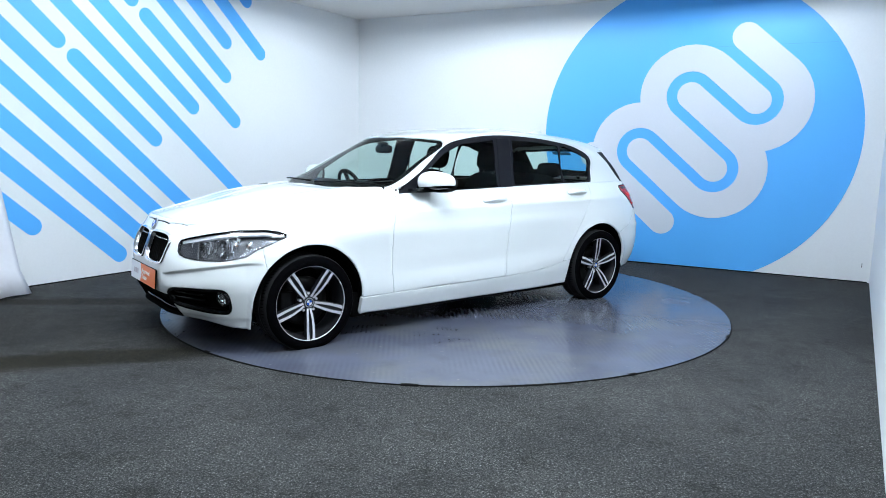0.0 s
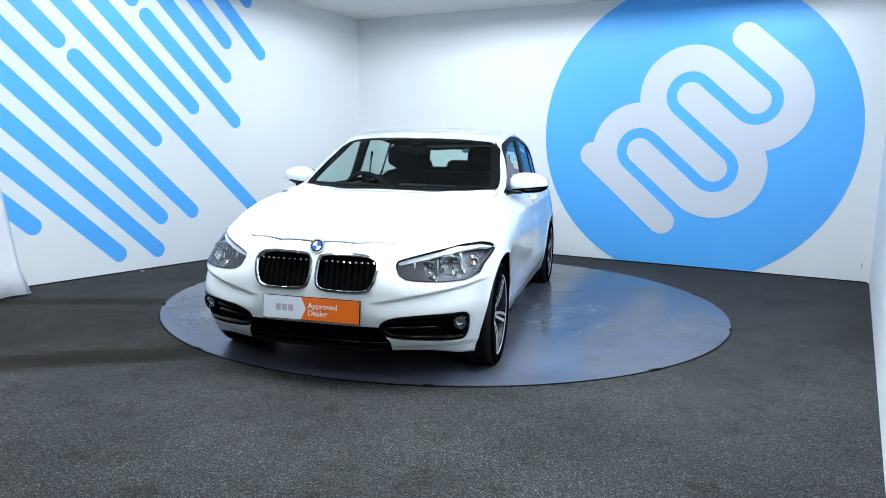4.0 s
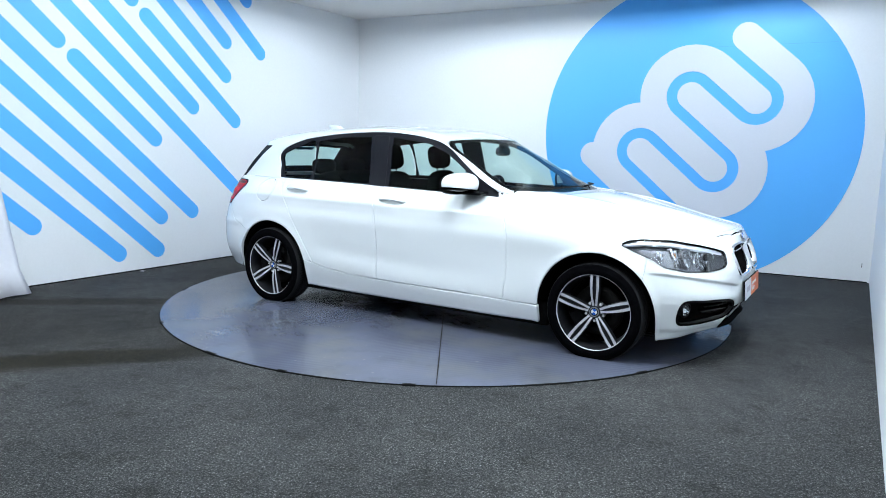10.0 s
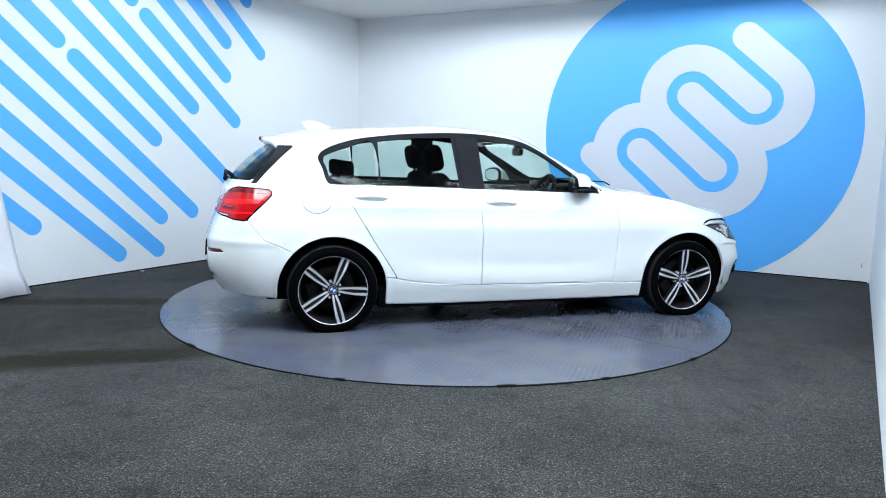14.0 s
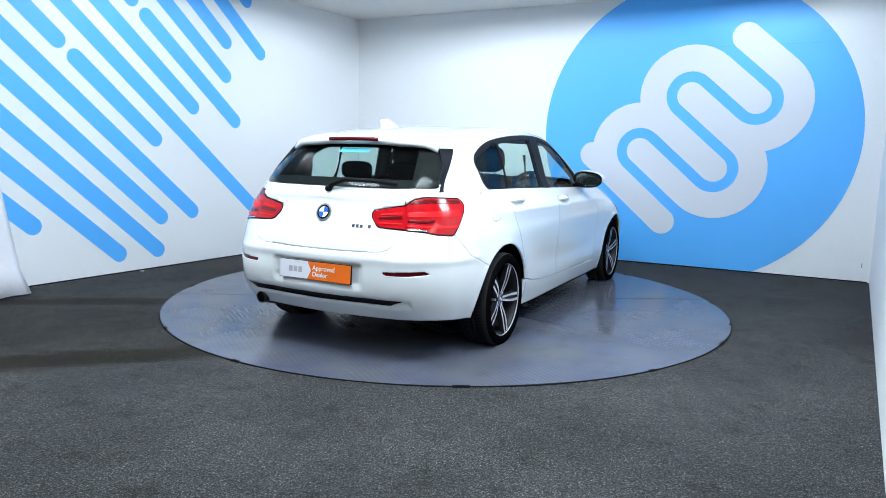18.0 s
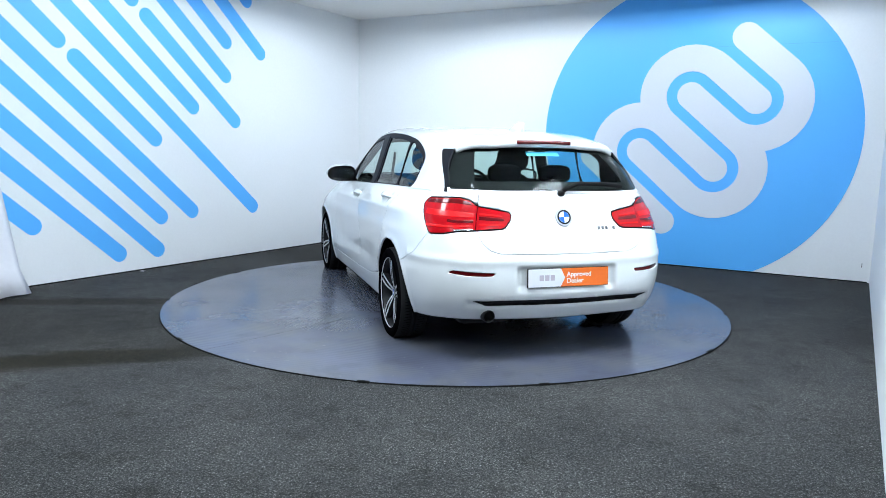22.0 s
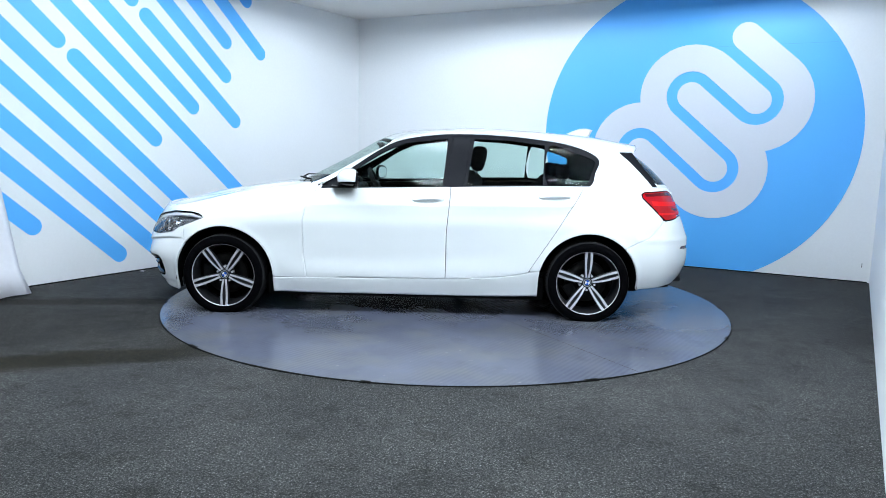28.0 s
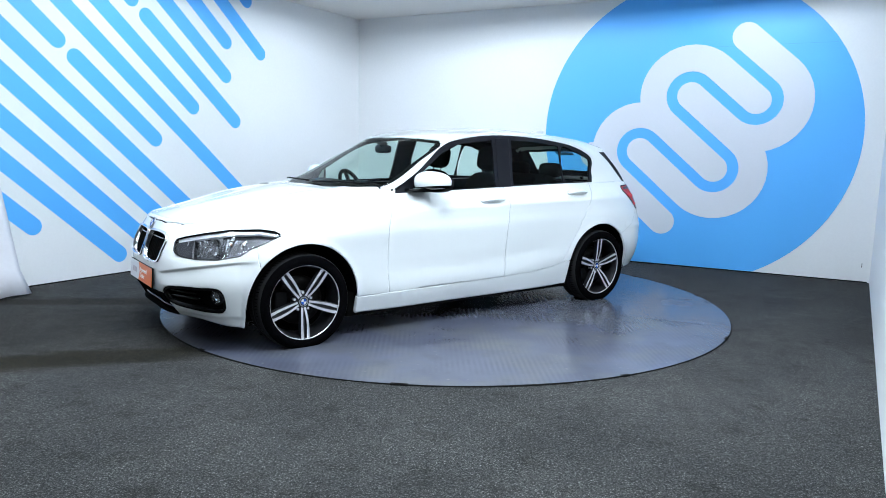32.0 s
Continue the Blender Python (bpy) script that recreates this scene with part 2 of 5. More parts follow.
far_left = CORNER + LDIR * 13.0
wall_left = wall("wall_left", CORNER - LDIR * 0.12, far_left, "white painted wall with slanted sky-blue stripes", side=-1)
wall_right = wall("wall_right", CORNER, RCORNER, "white painted wall with a large blue round emblem")
SIDE_END = RCORNER + SDIR * 5.75
wall_side = wall("wall_side", RCORNER, SIDE_END, "plain white painted side wall")
wall_return = wall("wall_return", SIDE_END, SIDE_END + Vector((4.0, -1.2)), "plain dark grey return wall", BACKWALL)
BACK = SIDE_END + Vector((4.0, -1.2))
wall_east = wall("wall_east", BACK, Vector((BACK.x, -9.0)), "plain dark grey wall behind the camera", BACKWALL)
wall_back = wall("wall_back", Vector((BACK.x, -9.0)), Vector((far_left.x - 1, -9.0)), "plain dark grey wall behind the camera", BACKWALL)

bm = bmesh.new()
box(bm, (-11, -9.3, FLOOR_Z - 0.05), (7, 5, FLOOR_Z))
tagged(link_mesh("floor", bm, CARPET), "dark grey flecked carpet with brownish worn patches", "carpet", kind="structure")
bm = bmesh.new()
box(bm, (-11, -9.3, CEIL), (7, 5, CEIL + 0.05))
tagged(link_mesh("ceiling", bm, CEILM), "plain off-white ceiling", "ceiling", kind="structure")



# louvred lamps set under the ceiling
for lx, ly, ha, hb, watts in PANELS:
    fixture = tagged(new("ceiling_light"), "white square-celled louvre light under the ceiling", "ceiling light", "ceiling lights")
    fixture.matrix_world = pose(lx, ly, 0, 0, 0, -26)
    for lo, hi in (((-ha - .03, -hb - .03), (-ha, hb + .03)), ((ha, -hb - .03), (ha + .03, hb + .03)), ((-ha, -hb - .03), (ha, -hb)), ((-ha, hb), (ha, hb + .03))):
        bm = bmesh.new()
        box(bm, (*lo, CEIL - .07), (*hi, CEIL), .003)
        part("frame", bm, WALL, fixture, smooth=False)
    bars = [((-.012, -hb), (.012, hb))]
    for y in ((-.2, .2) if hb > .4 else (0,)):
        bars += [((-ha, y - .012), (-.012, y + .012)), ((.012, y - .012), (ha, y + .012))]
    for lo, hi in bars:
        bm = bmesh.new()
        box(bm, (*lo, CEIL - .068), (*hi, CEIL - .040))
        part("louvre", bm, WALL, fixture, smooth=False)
# housings of the added wall lamps; their lips darken the wall tops
for lx, ly, a, watts in FILL_TROUGHS:
    trough = tagged(new("ceiling_light"), "added unseen trough light under the ceiling that brightens the wall", "ceiling light", "ceiling troughs")
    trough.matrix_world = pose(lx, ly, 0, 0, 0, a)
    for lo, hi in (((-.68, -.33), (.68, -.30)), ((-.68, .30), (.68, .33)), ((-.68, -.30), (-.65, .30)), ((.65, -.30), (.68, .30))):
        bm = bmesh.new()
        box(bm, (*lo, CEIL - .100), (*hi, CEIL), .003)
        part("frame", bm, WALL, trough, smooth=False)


def capsule(p, q, r, n=14):
    """Outline of a bar with round ends."""
    d = Vector((q[0] - p[0], q[1] - p[1]))
    a0 = math.atan2(d.y, d.x)
    ring = [(q[0] + r * math.cos(a0 - math.pi / 2 + math.pi * i / n), q[1] + r * math.sin(a0 - math.pi / 2 + math.pi * i / n)) for i in range(n + 1)]
    ring += [(p[0] + r * math.cos(a0 + math.pi / 2 + math.pi * i / n), p[1] + r * math.sin(a0 + math.pi / 2 + math.pi * i / n)) for i in range(n + 1)]
    return ring


def clip_top(ring, top):
    """Keeps the part of an outline under a height."""
    out = []
    for i, p in enumerate(ring):
        q = ring[(i + 1) % len(ring)]
        if p[1] <= top:
            out.append(p)
        if (p[1] - top) * (q[1] - top) < 0:
            f = (top - p[1]) / (q[1] - p[1])
            out.append((p[0] + f * (q[0] - p[0]), top))
    return out


def clip_low(ring, low):
    return [(x, -y) for x, y in clip_top([(x, -y) for x, y in ring], -low)]


# slanted stripes: lanes 0.282 m apart, each given by where it begins and ends along the slope
LEAN = radians(41.7)
LANE_ALONG, LANE_ACROSS = Vector((math.cos(LEAN), math.sin(LEAN))), Vector((math.sin(LEAN), -math.cos(LEAN)))
WL = frame_of(CORNER, LDIR)
STRIPES = [(0, 3.38, 9), (1, 2.87, 9), (2, 3.28, 9), (3, 3.05, 9), (4, 2.64, 4.08), (4, 4.29, 9), (5, 3.14, 9), (6, 1.82, 9),
           (7, 3.26, 4.31), (7, 4.52, 9), (8, 2.45, 9), (9, 2.71, 9), (10, 2.53, 9), (11, 2.85, 9), (12, 3.67, 9)]
for lane, lo, hi in STRIPES:
    across = LANE_ACROSS * (-0.806 + 0.2818 * lane)
    ring = clip_low(clip_top(capsule(across + LANE_ALONG * lo, across + LANE_ALONG * hi, 0.078), CEIL - 0.01), 0.02)
    bm = bmesh.new()
    prism(bm, ring, -0.001, 0.004)
    ob = part("stripe", bm, BLUE, wall_left, smooth=False)
    ob.matrix_world = WL

# round emblem with a looping ribbon
WR = frame_of(CORNER, RDIR)
CX, CY, CR = 4.37, 1.492, 1.660
bm = bmesh.new()
prism(bm, clip_low(clip_top([(CX + CR * math.cos(i * math.tau / 128), CY + CR * math.sin(i * math.tau / 128)) for i in range(128)], CEIL - 0.01), 0.006), -0.001, 0.004)
emblem = part("round_emblem", bm, BLUE, wall_right, "large sky-blue disc", smooth=False)
emblem.matrix_world = WR
GO, UPW = Vector((math.cos(LEAN), -math.sin(LEAN))), Vector((math.sin(LEAN), math.cos(LEAN)))
PITCH, RIB = 0.40, 0.143


def rib(lane, along):
    return UPW * (3.11 + PITCH * lane) + GO * along


def ribbon(bm, points, z0, z1):
    """One flat ribbon of even width along a line of points, with round ends."""
    pts = [Vector(p) for p in points]
    d0, d1 = (pts[0] - pts[1]).normalized(), (pts[-1] - pts[-2]).normalized()
    line = []
    for c, d, order in ((pts[0], d0, range(8, 0, -1)), (None, None, None), (pts[-1], d1, range(1, 9))):
        if c is None:
            for i, p in enumerate(pts):
                d = (pts[min(i + 1, len(pts) - 1)] - pts[max(i - 1, 0)]).normalized()
                line.append((p, Vector((-d.y, d.x)), RIB))
            continue
        for k in order:
            a = math.pi / 2 * k / 8.2
            n = Vector((-d.y, d.x)) * (1 if order.step > 0 else -1)
            line.append((c + d * RIB * math.sin(a), n, RIB * math.cos(a)))
    quads = []
    for p, n, w in line:
        quads.append([bm.verts.new((*(p + n * w * s), z)) for z in (z0, z1) for s in (1, -1)])
    for a, b in zip(quads, quads[1:]):
        bm.faces.new((a[2], a[3], b[3], b[2]))
        bm.faces.new((a[0], a[2], b[2], b[0]))
        bm.faces.new((a[3], a[1], b[1], b[3]))
    bmesh.ops.recalc_face_normals(bm, faces=bm.faces[:])
    return bm


def turn(c, lane_from, lane_to, outward, n=18):
    """Half turn from one lane to another round a centre."""
    r = PITCH
    out = []
    for k in range(n + 1):
        a = math.pi * k / n
        s = -1 if lane_from < lane_to else 1
        out.append(c + UPW * (s * r * math.cos(a)) + GO * (outward * r * math.sin(a)))
    return out


c1, c2, c3, c4 = rib(1, 2.01), rib(3, 1.99), rib(2, 2.73), rib(4, 2.53)
paths = [[rib(0, 2.75), rib(0, 1.64)], [rib(0, 2.2)] + turn(c1, 0, 2, -1) + [c3], [c1] + turn(c3, 1, 3, 1) + [c2],
         [rib(2, 2.4)] + turn(c2, 2, 4, -1) + [c4], [rib(3, 2.2)] + turn(c4, 3, 5, 1) + [rib(5, 1.98)]]
for k, pth in enumerate(paths):
    bm = bmesh.new()
    ribbon(bm, pth, 0.0045, 0.0065 + 0.0004 * k)
    ob = part("ribbon", bm, LOGO, emblem, "pale grey looping ribbon", smooth=False)
    ob.matrix_world = WR

# a faint joint between the boards of the emblem wall, a scuff near its end, and black strips for the shade in the gaps
# under the walls
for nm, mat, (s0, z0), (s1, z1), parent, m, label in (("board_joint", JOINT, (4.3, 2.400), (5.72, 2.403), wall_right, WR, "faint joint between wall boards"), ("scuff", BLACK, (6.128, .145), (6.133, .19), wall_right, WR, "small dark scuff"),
                                        ("gap_shade", BLACK, (.02, FLOOR_Z), (6.19, .004), wall_right, WR, "black strip for the shade in the gap along the carpet"), ("gap_shade", BLACK, (.02, FLOOR_Z), (9.0, .004), wall_left, WL, "black strip for the shade in the gap along the carpet")):
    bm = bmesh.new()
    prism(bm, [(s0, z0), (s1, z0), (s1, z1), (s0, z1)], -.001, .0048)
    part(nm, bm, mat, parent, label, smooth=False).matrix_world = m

# turntable
TR = 2.274
turntable = tagged(new("turntable"), "round blue-grey painted steel car turntable", "turntable")
bm = bmesh.new()
prism(bm, [(TR * math.cos(i * math.tau / 160), TR * math.sin(i * math.tau / 160)) for i in range(160)], FLOOR_Z + 0.001, 0.0)
part("deck", bm, PLATE, turntable, "scuffed blue-grey tread-plate deck", smooth=False)
# black edge strip round the deck, with a few lifted flaps
bm = bmesh.new()
n = 240
rings = []
for i in range(n):
    a = math.tau * i / n
    c, q = math.cos(a), math.sin(a)
    wob = 0.003 * math.sin(a * 7) + 0.002 * math.sin(a * 23 + 1)
    rings.append([bm.verts.new((r * c, r * q, z)) for r, z in ((TR + .001, -.004), (TR + .003, .001 + wob * .3), (TR + .006 + wob * .5, -.003), (TR + .008 + wob * .5, FLOOR_Z + .001))])
for i in range(n):
    a, b = rings[i], rings[(i + 1) % n]
    for k in range(3):
        bm.faces.new((a[k], a[k + 1], b[k + 1], b[k]))
bmesh.ops.recalc_face_normals(bm, faces=bm.faces[:])
part("edge_strip", bm, BLACK, turntable, "black rubber edge strip")
for a, w, h in ((-82, .05, .012), (-97, .09, .010), (-63, .06, .011), (-120, .05, .009), (-28, .07, .010), (12, .05, .011), (47, .08, .010), (80, .05, .009), (112, .07, .012), (150, .06, .010), (175, .05, .011), (-150, .08, .010)):
    bm = bmesh.new()
    rows = []
    for k in range(7):
        t = k / 6
        b = radians(a) + (t - .5) * w / TR * 1.2
        lift = .45 * h * math.sin(math.pi * t)
        rows.append([bm.verts.new((r * math.cos(b), r * math.sin(b), z)) for r, z in ((TR - .012, .0015), (TR + .002, .002 + lift), (TR + .010, .001 + lift * .8), (TR + .012, -.008))])
    for p, q in zip(rows, rows[1:]):
        for k in range(3):
            bm.faces.new((p[k], p[k + 1], q[k + 1], q[k]))
    part("lifted_flap", bm, BLACK, turntable, "lifted black edge flap")
# joints between the deck's plates
for a0, r0, r1, w in ((-59.3, .3, 2.26, .003), (120.5, .3, 2.26, .0018)):
    bm = bmesh.new()
    c = Matrix.Rotation(radians(a0), 4, "Z")
    pts = []
    for k in range(13):
        r = r0 + (r1 - r0) * k / 12
        d = w * (.6 + .8 * abs(math.sin(k * 2.3)))
        pts.append((bm.verts.new(c @ Vector((r, -d, .0022))), bm.verts.new(c @ Vector((r, d, .0022)))))
    for p, q in zip(pts, pts[1:]):
        bm.faces.new((p[0], q[0], q[1], p[1]))
    part("plate_joint", bm, BLACK, turntable, "dark joint between deck plates", smooth=False)

# loose white sheet hung over the end of the striped wall
bm = bmesh.new()
rows = []
for j in range(15):
    z = FLOOR_Z + 2.9 * j / 14
    row = []
    for i in range(25):
        t = i / 24
        # the free edge leans back as it rises; the sheet runs on towards the wall's far end
        x = -3.475 - .11 * z - .42 * t * 1.2 + (.05 * (1 - t) if j == 0 else 0)
        y = -.25 - .10 * z - 1.7 * t
        fold = .025 * math.sin(t * 34 + z * 1.3) * (1 - .3 * z / 2.9) + .012 * math.sin(t * 71 - z * 2)
        row.append(bm.verts.new((x + fold, y - fold * .5, z + (.01 * math.sin(t * 20) if j == 0 else 0) + .012)))
    rows.append(row)
for a, b in zip(rows, rows[1:]):
    for i in range(24):
        bm.faces.new((a[i], a[i + 1], b[i + 1], b[i]))
ob = link_mesh("hanging_sheet", bm, CLOTH, True)
ob.modifiers.new("thickness", "SOLIDIFY").thickness = 0.006
tagged(ob, "creased white sheet hanging beside the striped wall", "sheet")
# a scrap of paper on the carpet and a scuff on the wall
bm = bmesh.new()
prism(bm, [(-.022, -.008), (.018, -.010), (.024, .006), (-.015, .010)], 0, .003)
ob = link_mesh("paper_scrap", bm, CLOTH)
ob.location = (-3.02, .93, FLOOR_Z)
tagged(ob, "small white scrap of paper on the carpet", "litter")


# ---- car materials ----
PAINT = shader("white_car_paint", (0.79, 0.815, 0.81), rough=0.32, coat=1.0, spec=0.5)
DARK = shader("black_plastic", (0.004, 0.004, 0.0045), rough=0.55, spec=0.12, vary=0.25, scale=20, bump=0.15, bump_scale=400)
GLOSS = shader("gloss_black_trim", (0.003, 0.003, 0.0035), rough=0.14, spec=0.14)
PILLAR = shader("satin_black_film", (0.008, 0.0085, 0.012), rough=0.5, spec=0.10, vary=0.1, scale=12)
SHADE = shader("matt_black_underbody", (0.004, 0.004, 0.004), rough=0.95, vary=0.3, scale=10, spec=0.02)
BADGERIM = shader("brushed_badge_rim", (0.42, 0.43, 0.45), rough=0.3, metal=0.8)
CHROME = shader("chrome", (0.75, 0.76, 0.78), rough=0.1, metal=1.0)
SILVER = shader("machined_alloy", (0.66, 0.65, 0.68), rough=0.38, metal=0.45, vary=0.06, scale=30)
LAMPSILVER = shader("silvered_reflector", (.82, .83, .85), rough=.16, metal=.92)
GREYRIM = shader("dark_grey_alloy", (0.014, 0.0145, 0.017), rough=0.4, metal=0.3, vary=0.15, scale=20)
TREAD = shader("dusty_tread_rubber", (0.016, 0.016, 0.017), rough=0.8, spec=0.1, vary=0.2, scale=12, bump=0.3, bump_scale=150)
TYRE = shader("tyre_rubber", (0.0025, 0.0025, 0.003), rough=0.6, spec=0.0, vary=0.2, scale=25, bump=0.3, bump_scale=150)
DISC = shader("brake_steel", (0.018, 0.017, 0.016), rough=0.55, metal=0.8, vary=0.2, scale=30)
FABRIC = shader("black_seat_cloth", (0.004, 0.004, 0.0045), rough=0.95, spec=0.03, vary=0.25, scale=30, bump=0.5, bump_scale=350)
LAMPDARK = shader("lamp_bezel", (0.02, 0.021, 0.026), rough=0.4, vary=0.1, scale=20)
LAMPGREY = shader("lamp_housing", (0.20, 0.205, 0.22), rough=0.25, metal=0.75, vary=0.1, scale=20)
RED = shader("red_lens", (0.40, 0.004, 0.008), rough=0.12, spec=0.3, vary=0.1, scale=14)
REDDARK = shader("dark_red_lens", (0.10, 0.003, 0.005), rough=0.12, spec=0.35)
REDLIT = shader("bright_red_guide", (0.70, 0.006, 0.008), rough=0.25, spec=0.3)
AMBER = shader("amber_lens", (0.8, 0.28, 0.02), rough=0.2, coat=0.6)
PLATEW = shader("plate_white", (0.78, 0.79, 0.84), rough=0.35, vary=0.02)
ORANGE = shader("plate_orange", (0.86, 0.16, 0.012), rough=0.35, vary=0.03)
LETTER = shader("plate_lettering", (0.86, 0.82, 0.78), rough=0.4)
GREYLET = shader("plate_grey_lettering", (0.50, 0.44, 0.50), rough=0.4)
BADGEBLUE = shader("badge_blue", (0.02, 0.12, 0.55), rough=0.45, spec=0.15)
BADGEWHITE = shader("badge_white", (0.8, 0.8, 0.8), rough=0.45, spec=0.15)
STICKER = shader("light_blue_sticker", (0.16, 0.66, 0.95), rough=0.5)
PANE = glass("tinted_side_glass", (0.76, 0.88, 0.84), least=0.012)
SCREEN = glass("windscreen_glass", (0.76, 0.87, 0.83), gloss=0.5, least=0.012)
REARPANE = glass("rear_screen_glass", (0.70, 0.84, 0.80), least=0.016)
LENS = glass("clear_lens", (0.93, 0.94, 0.95), gloss=0.7, least=0.03)

# ---- the car body: one lofted surface through nine lengthwise guide lines ----
# Stations run from the middle of the nose round the flank to the middle of the tail; x forward, y to the car's left, z up.
# lower edge
LOWER_EDGE = [(2.05, 0, .195), (2.04, .30, .195), (1.93, .58, .190), (1.81, .755, .165), (1.64, .815, .145), (1.36, .83, .15), (1.0, .825, .165), (.7, .82, .16), (.3, .815, .16),
              (0, .815, .16), (-.3, .815, .16), (-.9, .825, .17), (-1.36, .83, .20), (-1.7, .815, .235), (-1.93, .745, .252), (-2.06, .60, .258), (-2.12, .30, .256), (-2.13, 0, .252)]
# sill crease
SILL_CREASE = [(2.10, 0, .32), (2.09, .30, .32), (2.01, .59, .325), (1.865, .775, .33), (1.66, .85, .32), (1.36, .868, .30), (1.0, .858, .285), (.7, .855, .28), (.3, .852, .28),
               (0, .852, .28), (-.3, .852, .285), (-.9, .862, .31), (-1.36, .873, .33), (-1.7, .85, .345), (-1.96, .775, .35), (-2.12, .62, .35), (-2.18, .31, .35), (-2.195, 0, .35)]
# widest line
WIDEST = [(2.115, 0, .50), (2.10, .30, .50), (2.02, .60, .50), (1.875, .785, .50), (1.67, .862, .50), (1.36, .888, .52), (1.0, .875, .55), (.7, .868, .55), (.3, .868, .55),
          (0, .868, .555), (-.3, .868, .56), (-.9, .873, .58), (-1.36, .888, .57), (-1.72, .862, .57), (-1.98, .79, .57), (-2.14, .63, .57), (-2.20, .31, .57), (-2.215, 0, .57)]
# shoulder
SHOULDER = [(2.07, 0, .655), (2.06, .29, .655), (1.965, .56, .65), (1.81, .745, .67), (1.63, .825, .695), (1.34, .868, .755), (1.0, .872, .79), (.7, .868, .82), (.3, .866, .84),
            (0, .866, .85), (-.3, .866, .86), (-.9, .860, .88), (-1.36, .845, .89), (-1.70, .803, .88), (-1.94, .735, .86), (-2.065, .60, .83), (-2.135, .30, .80), (-2.145, 0, .79)]
# belt, and the edge of the bonnet
BELT = [(2.03, 0, .755), (2.01, .28, .752), (1.91, .54, .748), (1.745, .70, .765), (1.57, .757, .80), (1.32, .78, .86), (1.0, .775, .912), (.7, .770, .942), (.3, .776, .957),
        (0, .778, .965), (-.3, .777, .975), (-.9, .767, .992), (-1.36, .745, 1.0), (-1.68, .710, 1.005), (-1.89, .665, 1.0), (-1.99, .55, 1.0), (-2.05, .28, 1.0), (-2.065, 0, 1.0)]
# roof rail; on the bonnet a line beside its edge
ROOF_RAIL = [(1.96, 0, .785), (1.94, .24, .782), (1.84, .46, .782), (1.68, .59, .803), (1.52, .64, .838), (1.30, .66, .893), (1.0, .675, .93), (.68, .74, .982), (.30, .688, 1.19),
             (0, .648, 1.325), (-.3, .632, 1.375), (-.9, .628, 1.357), (-1.36, .622, 1.305), (-1.60, .612, 1.245), (-1.75, .607, 1.19)]
# roof edge, and the side edge of the windscreen
ROOF_EDGE = [(1.88, 0, .808), (1.86, .2, .805), (1.77, .38, .806), (1.62, .48, .824), (1.47, .52, .86), (1.28, .53, .91), (1.0, .55, .945), (.72, .685, .995), (.315, .635, 1.205),
             (.03, .585, 1.345), (-.3, .56, 1.398), (-.9, .555, 1.391), (-1.36, .55, 1.352), (-1.58, .545, 1.314), (-1.69, .545, 1.285)]
# half way to the middle
HALF_WAY = [(1.80, 0, .830), (1.78, .14, .829), (1.70, .26, .832), (1.57, .32, .85), (1.43, .34, .882), (1.25, .35, .927), (1.04, .36, .96), (.86, .38, .988), (.47, .345, 1.19),
            (.13, .32, 1.366), (-.3, .31, 1.420), (-.9, .305, 1.411), (-1.36, .30, 1.382), (-1.58, .30, 1.352), (-1.70, .30, 1.325)]
# middle line
MIDDLE = [(1.72, 0, .85), (1.69, 0, .857), (1.63, 0, .871), (1.52, 0, .893), (1.41, 0, .914), (1.25, 0, .942), (1.08, 0, .967), (.93, 0, .986), (.52, 0, 1.188),
          (.17, 0, 1.370), (-.3, 0, 1.426), (-.9, 0, 1.417), (-1.36, 0, 1.390), (-1.58, 0, 1.363), (-1.72, 0, 1.334)]
ROWS = [LOWER_EDGE, SILL_CREASE, WIDEST, SHOULDER, BELT]
UPPER = [ROOF_RAIL, ROOF_EDGE, HALF_WAY, MIDDLE]
VKNOT = np.array([0, .12, .36, .64, .80, 1.15, 1.28, 1.55, 1.90])


def hermite(knots, vals, t):
    """Smooth curve through vals at the knots (first axis), at the places t."""
    h = np.diff(knots)
    d = np.diff(vals, axis=0) / h.reshape(-1, *[1] * (vals.ndim - 1))
    m = np.empty_like(vals)
    m[0], m[-1] = d[0], d[-1]
    w = (h[1:] / (h[1:] + h[:-1])).reshape(-1, *[1] * (vals.ndim - 1))
    m[1:-1] = d[:-1] * w + d[1:] * (1 - w)
    i = np.clip(np.searchsorted(knots, t, side="right") - 1, 0, len(knots) - 2)
    f = ((t - knots[i]) / h[i]).reshape(-1, *[1] * (vals.ndim - 1))
    hh = h[i].reshape(f.shape)
    return ((2 * f ** 3 - 3 * f ** 2 + 1) * vals[i] + (f ** 3 - 2 * f ** 2 + f) * hh * m[i]
            + (-2 * f ** 3 + 3 * f ** 2) * vals[i + 1] + (f ** 3 - f ** 2) * hh * m[i + 1])


FLIP = np.array([1, -1, 1])
NK = len(ROWS[0])
NU = len(UPPER[0])
LOW = np.array(ROWS, float).transpose(1, 0, 2)                                   # station, row, xyz
SK = np.concatenate([[0], np.cumsum(np.linalg.norm(np.diff(LOW[:, 3], axis=0), axis=1))])  # girth, metres from the nose
WIDE = np.concatenate([LOW[:NU], np.array(UPPER, float).transpose(1, 0, 2)], axis=1)


